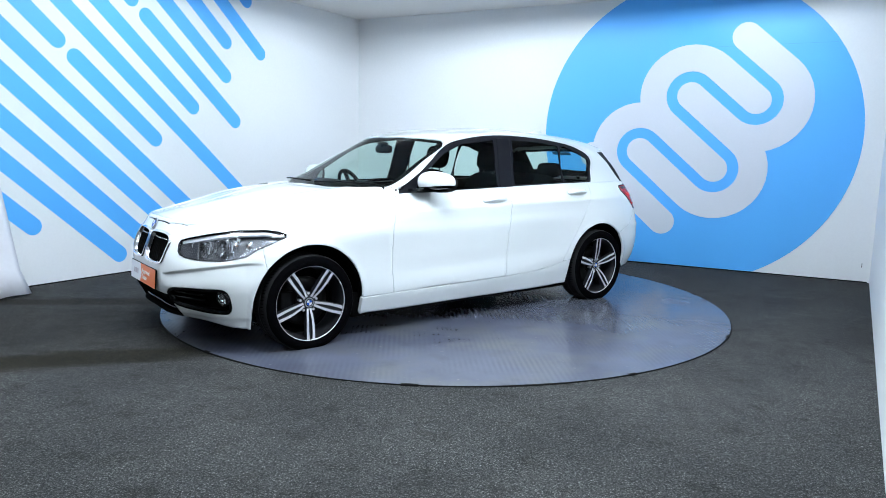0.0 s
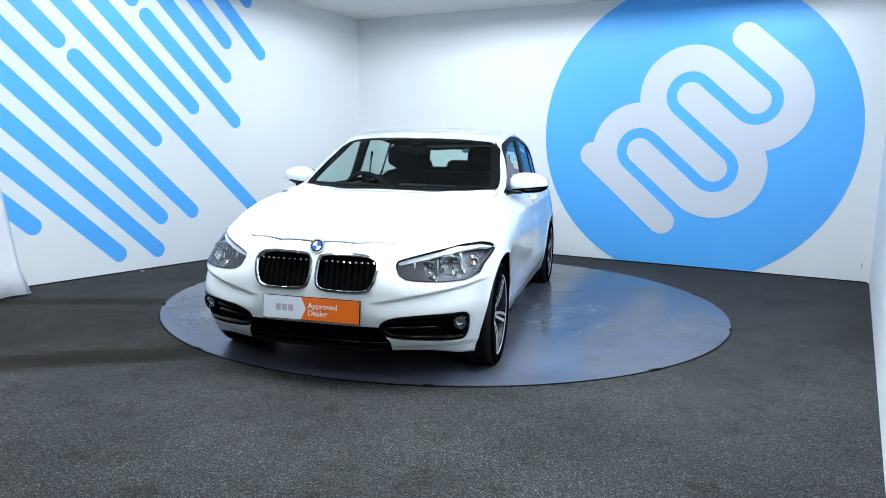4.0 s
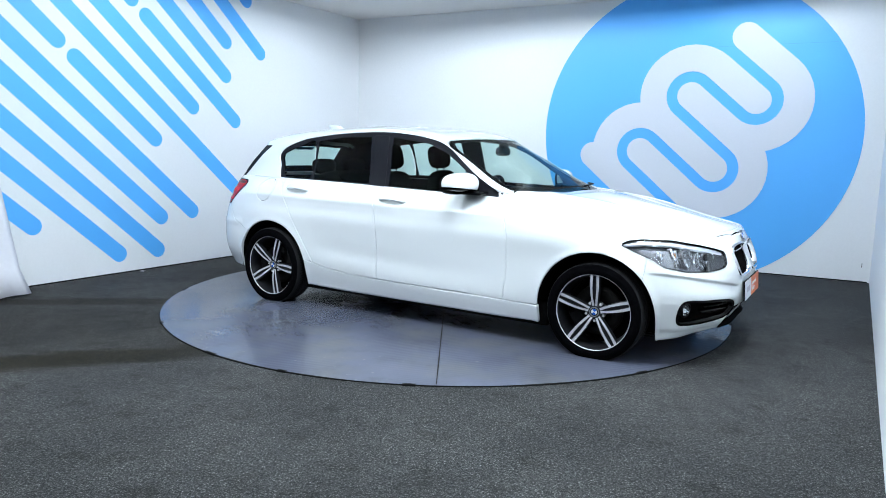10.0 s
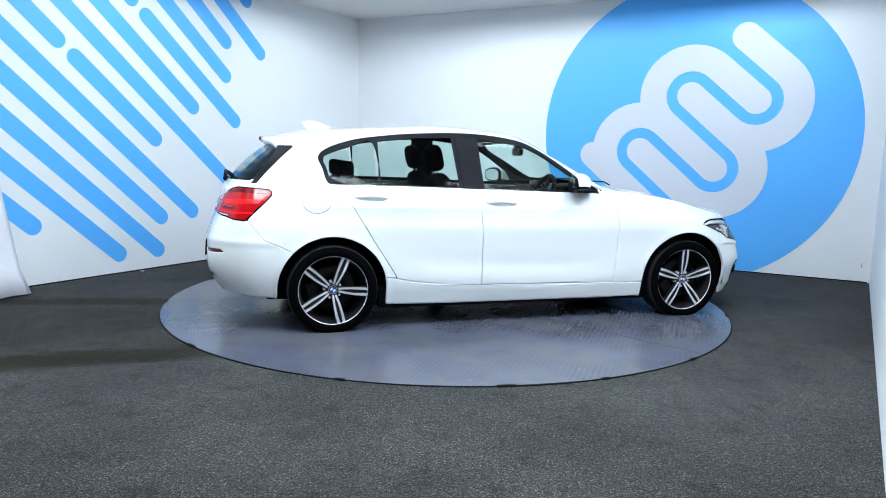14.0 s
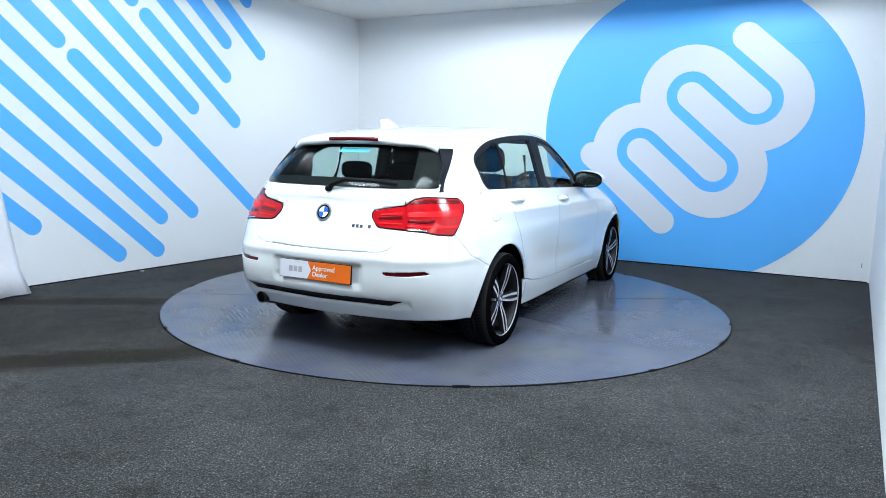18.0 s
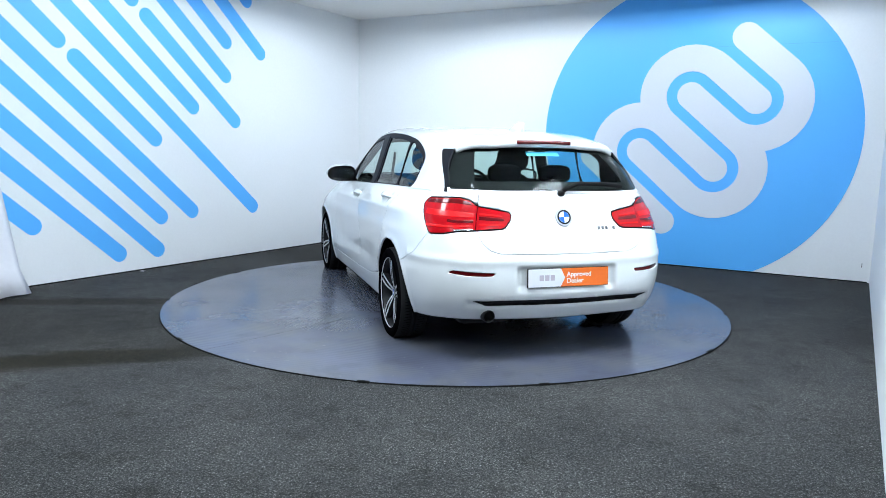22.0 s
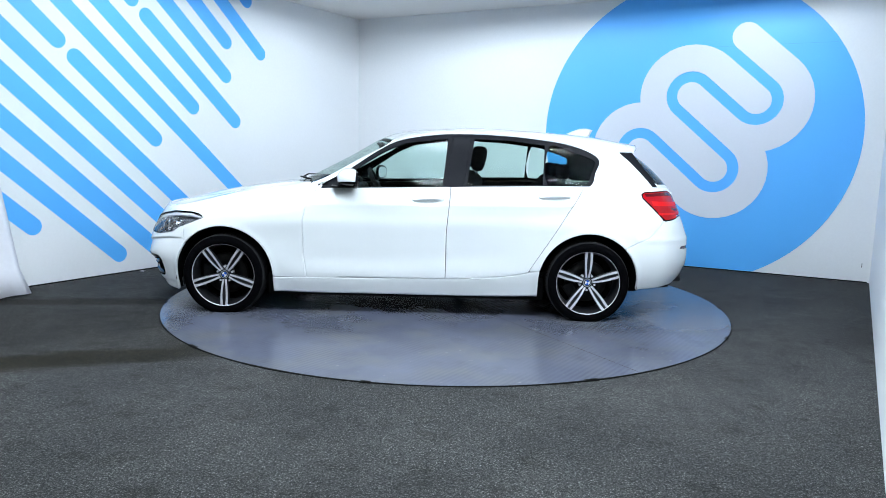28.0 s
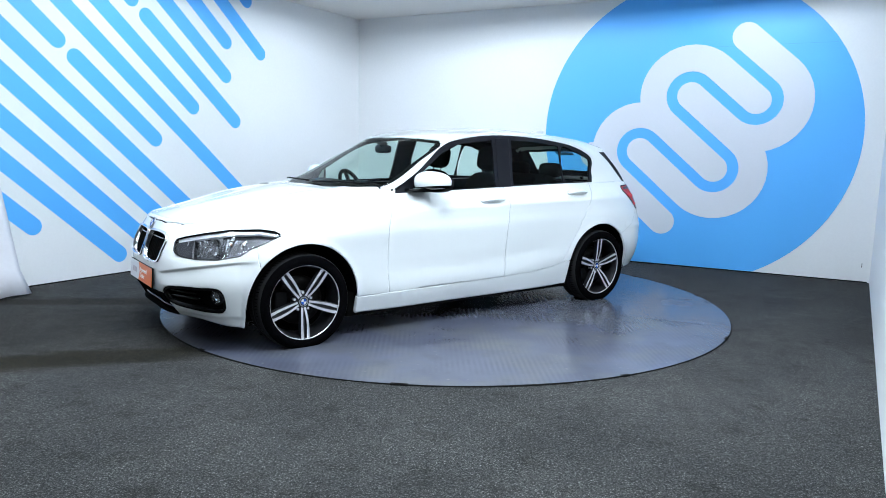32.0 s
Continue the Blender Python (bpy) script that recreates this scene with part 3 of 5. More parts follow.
def surface(s, v):
    """Points of the skin at girth s (metres from the nose) and height rows v (in the units of VKNOT). Up to the belt it goes all round."""
    s, v = np.asarray(s, float).ravel(), np.asarray(v, float).ravel()
    if v.max() <= VKNOT[4] + 1e-9:
        # the rows up to the rail shape the belt where there are any
        net = np.concatenate([LOW[1:2] * FLIP, LOW, LOW[-2:-1] * FLIP])
        kn = np.concatenate([[-SK[1]], SK, [2 * SK[-1] - SK[-2]]])
        over = np.concatenate([WIDE[:, 5], LOW[NU:, 4] + (np.array([.05, -.02, .08]) * np.ones((NK - NU, 3)))])
        over = np.concatenate([over[1:2] * FLIP, over, over[-2:-1] * FLIP])
        cols = np.concatenate([hermite(kn, net, s), hermite(kn, over, s)[:, None]], axis=1)
        vk = VKNOT[:6]
    else:
        net = np.concatenate([WIDE[1:2] * FLIP, WIDE])
        kn = np.concatenate([[-SK[1]], SK[:NU]])
        cols = hermite(kn, net, s)
        cols = np.concatenate([cols, cols[:, 7:8] * FLIP], axis=1)
        vk = np.concatenate([VKNOT, [2 * VKNOT[-1] - VKNOT[-2]]])
    h = np.diff(vk)
    d = np.diff(cols, axis=1) / h[None, :, None]
    m = np.empty_like(cols)
    m[:, 0], m[:, -1] = d[:, 0], d[:, -1]
    w = (h[1:] / (h[1:] + h[:-1]))[None, :, None]
    m[:, 1:-1] = d[:, :-1] * w + d[:, 1:] * (1 - w)
    i = np.clip(np.searchsorted(vk, v, side="right") - 1, 0, len(vk) - 2)
    r = np.arange(len(v))
    f, hh = ((v - vk[i]) / h[i])[:, None], h[i][:, None]
    return ((2 * f ** 3 - 3 * f ** 2 + 1) * cols[r, i] + (f ** 3 - 2 * f ** 2 + f) * hh * m[r, i]
            + (-2 * f ** 3 + 3 * f ** 2) * cols[r, i + 1] + (f ** 3 - f ** 2) * hh * m[r, i + 1])


_ss = np.linspace(0, SK[-1], 3000)
_line = surface(_ss, np.full(3000, 0.6))


def sx(x):
    """Girth at which the flank stands at x."""
    mid = (_ss > 0.5) & (_ss < SK[-1] - 0.4)
    return float(np.interp(-x, -_line[mid, 0], _ss[mid]))


def sf(y):
    """Girth at which the nose stands at y."""
    q = _ss < 1.2
    return float(np.interp(y, _line[q, 1], _ss[q]))


def sr(y):
    """Girth at which the tail stands at y."""
    q = _ss > SK[-1] - 1.0
    return float(np.interp(y, _line[q, 1][::-1], _ss[q][::-1]))


def poly_sd(a, b, ring, soft=0.0):
    """Distance of points into a ring of (a, b) pairs: positive inside. soft rounds the corners."""
    ring = np.array(ring, float)
    nxt = np.roll(ring, -1, axis=0)
    best = np.full(a.shape, 1e9)
    inside = np.zeros(a.shape, bool)
    for (x0, y0), (x1, y1) in zip(ring, nxt):
        dx, dy = x1 - x0, y1 - y0
        t = np.clip(((a - x0) * dx + (b - y0) * dy) / (dx * dx + dy * dy), 0, 1)
        best = np.minimum(best, np.hypot(a - x0 - t * dx, b - y0 - t * dy))
        cross = ((y0 > b) != (y1 > b)) & (a < dx * (b - y0) / (dy if dy else 1e-12) + x0)
        inside ^= cross
    sd = np.where(inside, best, -best)
    return sd + soft


def curve(points, n=6):
    """A closed ring through points, rounded."""
    p = np.array(points, float)
    q = np.concatenate([p[-2:], p, p[:2]])
    out = []
    for i in range(len(p)):
        a, b, c, d = q[i + 1], q[i + 2], q[i + 3], q[i + 4] if i + 4 < len(q) else q[3]
        for k in range(n):
            t = k / n
            out.append(0.5 * ((2 * b) + (c - a) * t + (2 * a - 5 * b + 4 * c - d) * t * t + (3 * b - a - 3 * c + d) * t ** 3))
    return [tuple(o) for o in out]


car = tagged(new("car"), "white five-door hatchback with black alloy wheels, parked on the turntable", "car")
GAP = 0.0022


def sheet(fn, ua, ub, va, vb, nu, nv, sd=None, offset=0.0, rim=0.010, side=1, both=False, depth=None):
    """A trimmed piece of a skin as a bmesh. fn(u, v) gives points; sd(p, u, v) is positive where the piece is kept."""
    uu, vv = np.meshgrid(np.linspace(ua, ub, nu + 1), np.linspace(va, vb, nv + 1), indexing="ij")
    u, v = uu.ravel(), vv.ravel()
    p = fn(u, v)
    e = 1e-3
    du = fn(np.minimum(u + e, ub), v) - fn(np.maximum(u - e, ua), v)
    dv = fn(u, np.minimum(v + e, vb)) - fn(u, np.maximum(v - e, va))
    n = np.cross(du, dv)
    n /= np.linalg.norm(n, axis=1)[:, None] + 1e-12
    out = p - np.array([0.0, 0.0, 0.55])
    n *= np.where((n * out).sum(1) < 0, -1, 1)[:, None]
    bm = bmesh.new()
    if depth is not None:
        offset = depth(p, u, v)[:, None]
    q = p + n * offset
    keep = np.full(len(u), 1.0) if sd is None else sd(p, u, v)
    idx = np.arange(len(u)).reshape(nu + 1, nv + 1)
    faces = np.stack([idx[:-1, :-1], idx[1:, :-1], idx[1:, 1:], idx[:-1, 1:]], axis=-1).reshape(-1, 4)
    faces = faces[(keep[faces] > 0).any(axis=1)]
    q, nn = q.copy(), n.copy()
    # draw the outside corners in to the trimming line
    best = np.full(len(u), 9.0)
    tgt, tn = q.copy(), n.copy()
    for a, b in ((0, 1), (1, 2), (2, 3), (3, 0), (1, 0), (2, 1), (3, 2), (0, 3), (0, 2), (2, 0), (1, 3), (3, 1)):
        i, j = faces[:, a], faces[:, b]
        m = (keep[i] <= 0) & (keep[j] > 0)
        i, j = i[m], j[m]
        t = keep[i] / (keep[i] - keep[j])
        pos = q[i] + (q[j] - q[i]) * t[:, None]
        o = np.argsort(-t)
        for ii, jj, tt, pp in zip(i[o], j[o], t[o], pos[o]):
            if tt < best[ii]:
                best[ii], tgt[ii], tn[ii] = tt, pp, n[ii] + (n[jj] - n[ii]) * tt
    where = {}
    for w in np.unique(faces):
        co, no = (tgt[w], tn[w]) if keep[w] <= 0 else (q[w], n[w])
        where[(round(co[0], 3), round(abs(co[1]), 3), round(co[2], 3))] = Vector(no).normalized()
    for s in ((1, -1) if both else (side,)):
        used, made = {}, []
        for f in faces:
            row = []
            for w in f:
                w = int(w)
                if w not in used:
                    x, y, z = tgt[w] if keep[w] <= 0 else q[w]
                    used[w] = bm.verts.new((x, y * s, z))
                row.append(used[w])
            c = tgt[f].mean(0)
            try:
                made.append(bm.faces.new(row))
            except ValueError:
                pass
        # face outwards
        flip = []
        for fc, f in zip(made, faces[:len(made)]):
            fc.normal_update()
            w = n[f].mean(0) * (1, s, 1)
            if fc.normal.dot(Vector(w)) < 0:
                flip.append(fc)
        if flip:
            bmesh.ops.reverse_faces(bm, faces=flip)
        if both and s == 1:
            continue
        if both:
            bmesh.ops.remove_doubles(bm, verts=[v for v in bm.verts if abs(v.co.y) < 1e-3], dist=0.0015)
        if rim:
            edge = [ed for ed in bm.edges if ed.is_boundary]
            r = bmesh.ops.extrude_edge_only(bm, edges=edge)
            for vt in [g for g in r["geom"] if isinstance(g, bmesh.types.BMVert)]:
                out_n = where.get((round(vt.co.x, 3), round(abs(vt.co.y), 3), round(vt.co.z, 3)))
                if out_n is None:
                    c = Vector((math.copysign(1.5, vt.co.x), vt.co.y * 0.5, vt.co.z)) - vt.co if abs(vt.co.x) > 1.7 else Vector((0, -vt.co.y, 0))
                    vt.co += c.normalized() * rim
                else:
                    vt.co -= Vector((out_n.x, math.copysign(out_n.y, out_n.y * vt.co.y) if abs(vt.co.y) > 1e-4 else 0, out_n.z)) * rim
    bmesh.ops.remove_doubles(bm, verts=bm.verts[:], dist=0.0002)
    return bm


def skin_sd(ring=None, cut=(), arch=True, extra=None, grow=0.0):
    """Trim by a ring in (girth, height), with rings cut out, and the wheel arches."""
    def sd(p, u, v):
        keep = np.full(len(u), 1.0)
        if ring is not None:
            keep = poly_sd(u, p[:, 2], ring) - GAP + grow
        for c in cut:
            keep = np.minimum(keep, -poly_sd(u, p[:, 2], c) - GAP)
        if arch:
            for ax in (1.362, -1.362):
                d = np.hypot(p[:, 0] - ax, np.maximum(p[:, 2] - 0.287, 0)) - 0.370
                keep = np.where(np.abs(p[:, 1]) > 0.5, np.minimum(keep, d), keep)
        if extra is not None:
            keep = np.minimum(keep, extra(p, u, v))
        return keep
    return sd


def at(s, v):
    """A place on the skin, its outward normal and the way along the girth."""
    p = surface([s], [v])[0]
    a = surface([s + 0.004], [v])[0] - surface([s - 0.004], [v])[0]
    b = surface([s], [min(v + 0.004, VKNOT[4])])[0] - surface([s], [v - 0.004])[0]
    n = np.cross(a, b)
    n /= np.linalg.norm(n)
    if n @ (p - np.array([0, 0, .55])) < 0:
        n = -n
    return Vector(p), Vector(n), Vector(a).normalized()


def row_at(s, z):
    """The row v at which the skin stands at height z."""
    vv = np.linspace(0, VKNOT[4], 200)
    return float(np.interp(z, surface(np.full(200, s), vv)[:, 2], vv))


def on_skin(s, z, out=0.0, side=1):
    """Pose on the skin: z outward, x along the car, y up the skin."""
    p, n, a = at(s, row_at(s, z))
    if side < 0:
        p, n, a = Vector((p.x, -p.y, p.z)), Vector((n.x, -n.y, n.z)), Vector((a.x, -a.y, a.z))
    x = a * (1 if side > 0 else -1)
    y = n.cross(x).normalized()
    if y.z < 0:
        x, y = -x, -y
    x = y.cross(n)
    return Matrix.Translation(p + n * out) @ Matrix((x, y, n)).transposed().to_4x4()


B = VKNOT[4]
# seams, as rings of (girth, height)
HEAD = [(sx(1.51), .716), (sx(1.57), .738), (sx(1.66), .748), (sf(.745), .746), (sf(.62), .720), (sf(.50), .692), (sf(.442), .674), (sf(.434), .652), (sf(.447), .608), (sf(.475), .588), (sf(.52), .580), (sf(.62), .574), (sf(.74), .578), (sf(.80), .600), (sx(1.69), .640)]
BUMPER_F = [(-.5, .10), (sx(1.60), .10), (sx(1.62), .50), (sx(1.665), .67), (sf(.66), .695), (sf(.66), .80), (-.5, .80)]
KIDNEY = curve([(sf(.013), .605), (sf(.020), .676), (sf(.060), .700), (sf(.20), .706), (sf(.295), .698), (sf(.338), .674), (sf(.346), .636), (sf(.316), .548), (sf(.268), .516), (sf(.10), .514), (sf(.036), .528), (sf(.018), .56)])
FOG = curve([(sf(.752), .404), (sf(.66), .408), (sf(.54), .404), (sf(.42), .388), (sf(.356), .352), (sf(.362), .308), (sf(.41), .272), (sf(.58), .256), (sf(.70), .252), (sf(.752), .262), (sf(.766), .33)], 4)
LOWER = [(-.5, .337), (sf(.345), .334), (sf(.395), .245), (sf(.402), .10), (-.5, .10)]
DOOR_F = [(sx(.655), 1.02), (sx(.69), .90), (sx(.74), .82), (sx(.768), .70), (sx(.762), .45), (sx(.742), .281), (sx(-.30), .293), (sx(-.302), .64), (sx(-.325), .90), (sx(-.33), 1.02)]
DOOR_R = [(sx(-.33), 1.02), (sx(-.325), .90), (sx(-.302), .64), (sx(-.30), .293), (sx(-.60), .306), (sx(-.80), .330), (sx(-.915), .355), (sx(-.96), .43), (sx(-1.09), .63), (sx(-1.21), .83), (sx(-1.305), .97), (sx(-1.32), 1.02)]
SILL = [(sx(1.3), .05), (sx(1.3), .274), (sx(.742), .281), (sx(-.30), .293), (sx(-.60), .306), (sx(-.80), .330), (sx(-.915), .355), (sx(-1.02), .375), (sx(-1.15), .37), (sx(-1.15), .05)]
FENDER = [(sx(1.62), .50), (sx(1.665), .67), (sf(.66), .695), (sf(.66), 1.1), (sx(.655), 1.1), (sx(.69), .90), (sx(.74), .82), (sx(.768), .70), (sx(.762), .45), (sx(.742), .281), (sx(.9), .278), (sx(1.60), .30)]
TAIL = [(sx(-1.768), .922), (sx(-1.772), .950), (sx(-1.80), .966), (sr(.70), .975), (sr(.665), .975), (sr(.61), .962), (sr(.558), .928), (sr(.45), .912), (sr(.362), .896), (sr(.345), .876), (sr(.352), .845), (sr(.385), .803), (sr(.41), .794), (sr(.565), .786), (sr(.66), .776), (sr(.71), .762), (sx(-1.92), .756), (sx(-1.905), .766), (sx(-1.80), .885)]
GATE_LOW = [(sr(.56), 1.1), (sr(.56), .81), (sr(.55), .77), (sr(.525), .72), (sr(.48), .675), (sr(.42), .655), (sr(.2), .650), (SK[-1] + .5, .649), (SK[-1] + .5, 1.1)]
BUMPER_R = [(sx(-1.62), .05), (sx(-1.62), .553), (sx(-1.79), .63), (sx(-1.905), .757), (sr(.72), .80), (sr(.56), .81), (sr(.55), .77), (sr(.525), .72), (sr(.48), .675), (sr(.42), .655), (sr(.2), .650), (SK[-1] + .5, .649), (SK[-1] + .5, .05)]
QUARTER = [(sx(-1.32), 1.1), (sx(-1.305), .97), (sx(-1.21), .83), (sx(-1.09), .63), (sx(-.96), .43), (sx(-.915), .355), (sx(-1.02), .375), (sx(-1.62), .38), (sx(-1.62), .553), (sx(-1.79), .63), (sx(-1.905), .757),
           (sr(.72), .80), (sr(.56), .81), (sr(.56), 1.1)]
REFLECTOR = [(sr(.69), .560), (sr(.44), .548), (sr(.47), .531), (sr(.60), .533), (sr(.675), .541)]
TRIM_R = [(sr(.575), .384), (sr(.50), .382), (SK[-1] + .5, .378), (SK[-1] + .5, .343), (sr(.50), .350)]


def swage(p, u, v):
    """Pressed line along the doors under the handles, the flared arch lips and the hollow above the sill."""
    z, x = p[:, 2], p[:, 0]
    along = np.clip((x + 1.75) / 0.3, 0, 1) * np.clip((1.3 - x) / 0.6, 0, 1)
    line = 0.845 + 0.012 * (-x)
    press = 0.006 * np.exp(-((z - line) / 0.018) ** 2) - 0.007 * np.exp(-((z - line + 0.075) / 0.05) ** 2)
    hollow = -0.010 * np.exp(-((z - 0.43 - 0.06 * np.clip(-x, 0, 1)) / 0.085) ** 2) * np.clip((1.0 - x) / 0.5, 0, 1) * np.clip((x + 1.0) / 0.35, 0, 1)
    for hx, hz in ((-.165, .885), (-1.095, .920)):
        hollow = hollow - 0.009 * np.exp(-((x - hx - .01) / .075) ** 4 - ((z - hz + .004) / .034) ** 4)
    lip = np.zeros(len(x))
    for ax in (1.362, -1.362):
        d = np.hypot(x - ax, np.maximum(z - 0.287, 0)) - 0.370
        lip += 0.007 * np.exp(-(np.clip(d, 0, 9) / 0.025) ** 2) * (np.abs(x - ax) < 0.6)
    return press * along + hollow + lip


def nose_relief(p, u, v):
    """The bumper's pressed fold that runs from the lamps under the grille, and the bowl round the plate."""
    z, y = p[:, 2], np.abs(p[:, 1])
    fold = 0.470 + 0.085 * np.clip((y - 0.36) / 0.42, 0, 1.1)
    reach = np.clip((y - 0.31) / 0.10, 0, 1)
    r = -0.013 * np.clip((fold - z) / 0.012, 0, 1) * np.clip((z - 0.39) / (fold - 0.39), 0, 1) * reach * np.clip((p[:, 0] - 1.67) / 0.10, 0, 1)
    lip = -0.006 * np.clip((0.222 - z) / 0.006, 0, 1)
    return r + lip + swage(p, u, v) * (p[:, 0] < 1.75)


def tail_relief(p, u, v):
    z, y = p[:, 2], np.abs(p[:, 1])
    bowl = np.clip((0.335 - y) / 0.03, 0, 1) * np.clip((z - 0.425) / 0.04, 0, 1) * np.clip((0.585 - z) / 0.02, 0, 1) * (p[:, 0] < -1.9)
    ridge = 0.006 * np.exp(-((z - 0.615) / 0.026) ** 2) * (p[:, 0] < -1.7)
    low = -0.012 * np.exp(-((z - 0.362) / 0.02) ** 2) * (y < 0.62) * (p[:, 0] < -1.9)
    crease = 0.012 * np.exp(-((z - 0.962 + 0.02 * y) / 0.014) ** 2) * (y < 0.56) * (p[:, 0] < -1.9) * (z > 0.8)
    return ridge + low + crease - 0.020 * bowl + swage(p, u, v) * (p[:, 0] > -1.75)


def skin_part(name, ring, cut=(), label="", material=None, both=False, s0=0.0, s1=None, v0=0.0, v1=B, cell=0.016, depth=swage, rim=0.012, arch=True, parent=None, grow=0.0, extra=None):
    s1 = SK[-1] if s1 is None else s1
    nu, nv = max(6, int((s1 - s0) / cell)), max(6, int((v1 - v0) * 1.05 / cell))
    kw = dict(fn=surface, ua=s0, ub=s1, va=v0, vb=v1, nu=nu, nv=nv, sd=skin_sd(ring, cut, arch, extra, grow), depth=depth, rim=rim)
    if both:
        return part(name, sheet(both=True, **kw), material or PAINT, parent or car, label)
    return [part(name, sheet(side=s, **kw), material or PAINT, parent or car, label) for s in (1, -1)]


def flat(d):
    return lambda p, u, v: np.full(len(u), d)


def bonnet_sd(p, u, v):
    edge = poly_sd(p[:, 0], np.abs(p[:, 1]), [(.72, -1), (.72, .715), (1.0, .735), (1.32, .728), (1.55, .69), (1.72, .62), (1.875, .555), (1.965, .41), (2.019, .22), (2.035, -.1), (2.035, -1)])
    return edge - GAP


def off_bonnet(p, u, v):
    """Keeps what lies outside the bonnet and before the windscreen."""
    return np.where(p[:, 2] > .70, np.minimum(-bonnet_sd(p, u, v) - 2 * GAP, np.where(v > B + .015, np.minimum(p[:, 0] - .714, 1.0), np.minimum(p[:, 0] - .655, 1.0))), 1.0)


# front
bumper_front = skin_part("front_bumper", BUMPER_F, (HEAD, KIDNEY, FOG, LOWER), "white painted front bumper", both=True, s1=sx(1.55), v1=VKNOT[5], extra=off_bonnet, depth=nose_relief, cell=0.008, rim=0.02, grow=0.0018)
fenders = skin_part("front_wing", FENDER, (HEAD,), s0=sf(.60), s1=sx(.64), v1=VKNOT[6], extra=off_bonnet, cell=0.013, grow=0.0018)
doors_f = skin_part("front_door", DOOR_F, s0=sx(.82), s1=sx(-.40), cell=0.011)
doors_r = skin_part("rear_door", DOOR_R, s0=sx(-.26), s1=sx(-1.40), cell=0.010)
sills = skin_part("sill", SILL, label="white painted sill", s0=sx(1.4), s1=sx(-1.3), v1=.26, cell=0.010, rim=0.03)
FLAP = [(sx(-1.465) + .098 * math.cos(math.tau * k / 36), .900 + .088 * math.sin(math.tau * k / 36)) for k in range(36)]
quarters = []
for s in (1, -1):
    kw = dict(fn=surface, ua=sx(-.85), ub=sr(.5), va=0, vb=B, nu=130, nv=60, depth=tail_relief, rim=0.012, side=s)
    quarters.append(part("rear_quarter_panel", sheet(sd=skin_sd(QUARTER, (TAIL, FLAP) if s < 0 else (TAIL,)), **kw), PAINT, car))
kw.update(ua=sx(-1.3), ub=sx(-1.62), va=.4, nu=40, nv=40, rim=.008)
part("fuel_flap", sheet(sd=skin_sd(FLAP, grow=0.0006), **kw), PAINT, quarters[1], "round fuel flap")
bumper_rear = skin_part("rear_bumper", BUMPER_R, (REFLECTOR, TAIL), "white painted rear bumper", both=True, s0=sx(-1.55), depth=tail_relief, cell=0.010, rim=0.02, grow=0.0022)


# bonnet: from the seam over the badge back to the cowl
part("bonnet", sheet(surface, 0.0, sx(.72), VKNOT[4] - .05, VKNOT[8], 110, 70,
     sd=lambda p, u, v: np.minimum(bonnet_sd(p, u, v), poly_sd(p[:, 0], np.abs(p[:, 1]), [(.955, -1), (.955, 0), (.94, .3), (.86, .5), (.74, .68), (.70, 1), (3, 1), (3, -1)])),
     both=True, rim=0.012, depth=lambda p, u, v: 0.006 * np.exp(-((np.abs(p[:, 1]) - 0.30 - 0.16 * (1.9 - p[:, 0])) / 0.05) ** 2) * np.clip((1.95 - p[:, 0]) / 0.3, 0, 1)), PAINT, car, "white painted bonnet")
# greenhouse: window openings in side view
DLO = curve([(.635, .950), (.42, 1.090), (.19, 1.248), (.01, 1.318), (-.33, 1.358), (-.75, 1.350), (-1.07, 1.318), (-1.24, 1.285), (-1.375, 1.235), (-1.43, 1.185), (-1.405, 1.115), (-1.335, .998), (-.97, .990), (-.49, .978), (0, .962), (.41, .948)], 5)


def dlo(p, grow=0.0):
    return poly_sd(p[:, 0], p[:, 2], DLO) + grow


# head of the windscreen, in plan
HEADER = [(.250, -1), (.250, 0), (.224, .25), (.155, .47), (.125, .545), (.13, .580), (.17, .61), (.17, 1), (-3, 1), (-3, -1)]

# black blade down the back edge of the rear pillar, in side view
BLADE = [(-1.60, 1.258), (-1.612, 1.244), (-1.694, 1.171), (-1.794, 1.069), (-1.845, 1.010), (-1.85, .99), (-2.2, .99), (-2.2, 1.258)]


def pillar_edge(p):
    """Row at which the roof rail ends: lower beside the windscreen than along the roof."""
    return VKNOT[6] - .045 + .065 * np.clip(poly_sd(p[:, 0], np.abs(p[:, 1]), HEADER) / .03 + .3, 0, 1)


S7, S14 = sx(.70), SK[NU - 1]
side_frames = []
for s in (1, -1):
    side_frames.append(part("side_frame", sheet(surface, S7 - .03, S14, B - .012, VKNOT[6] + .04, 150, 44, side=s, rim=0.01, depth=flat(.001),
                            sd=lambda p, u, v: np.minimum(-dlo(p, 0.012), np.minimum(np.minimum(pillar_edge(p) - v, -poly_sd(p[:, 0], p[:, 2], BLADE) - .001), np.minimum(.728 - p[:, 0], 1)))), PAINT, car, "white painted pillars and roof rail"))
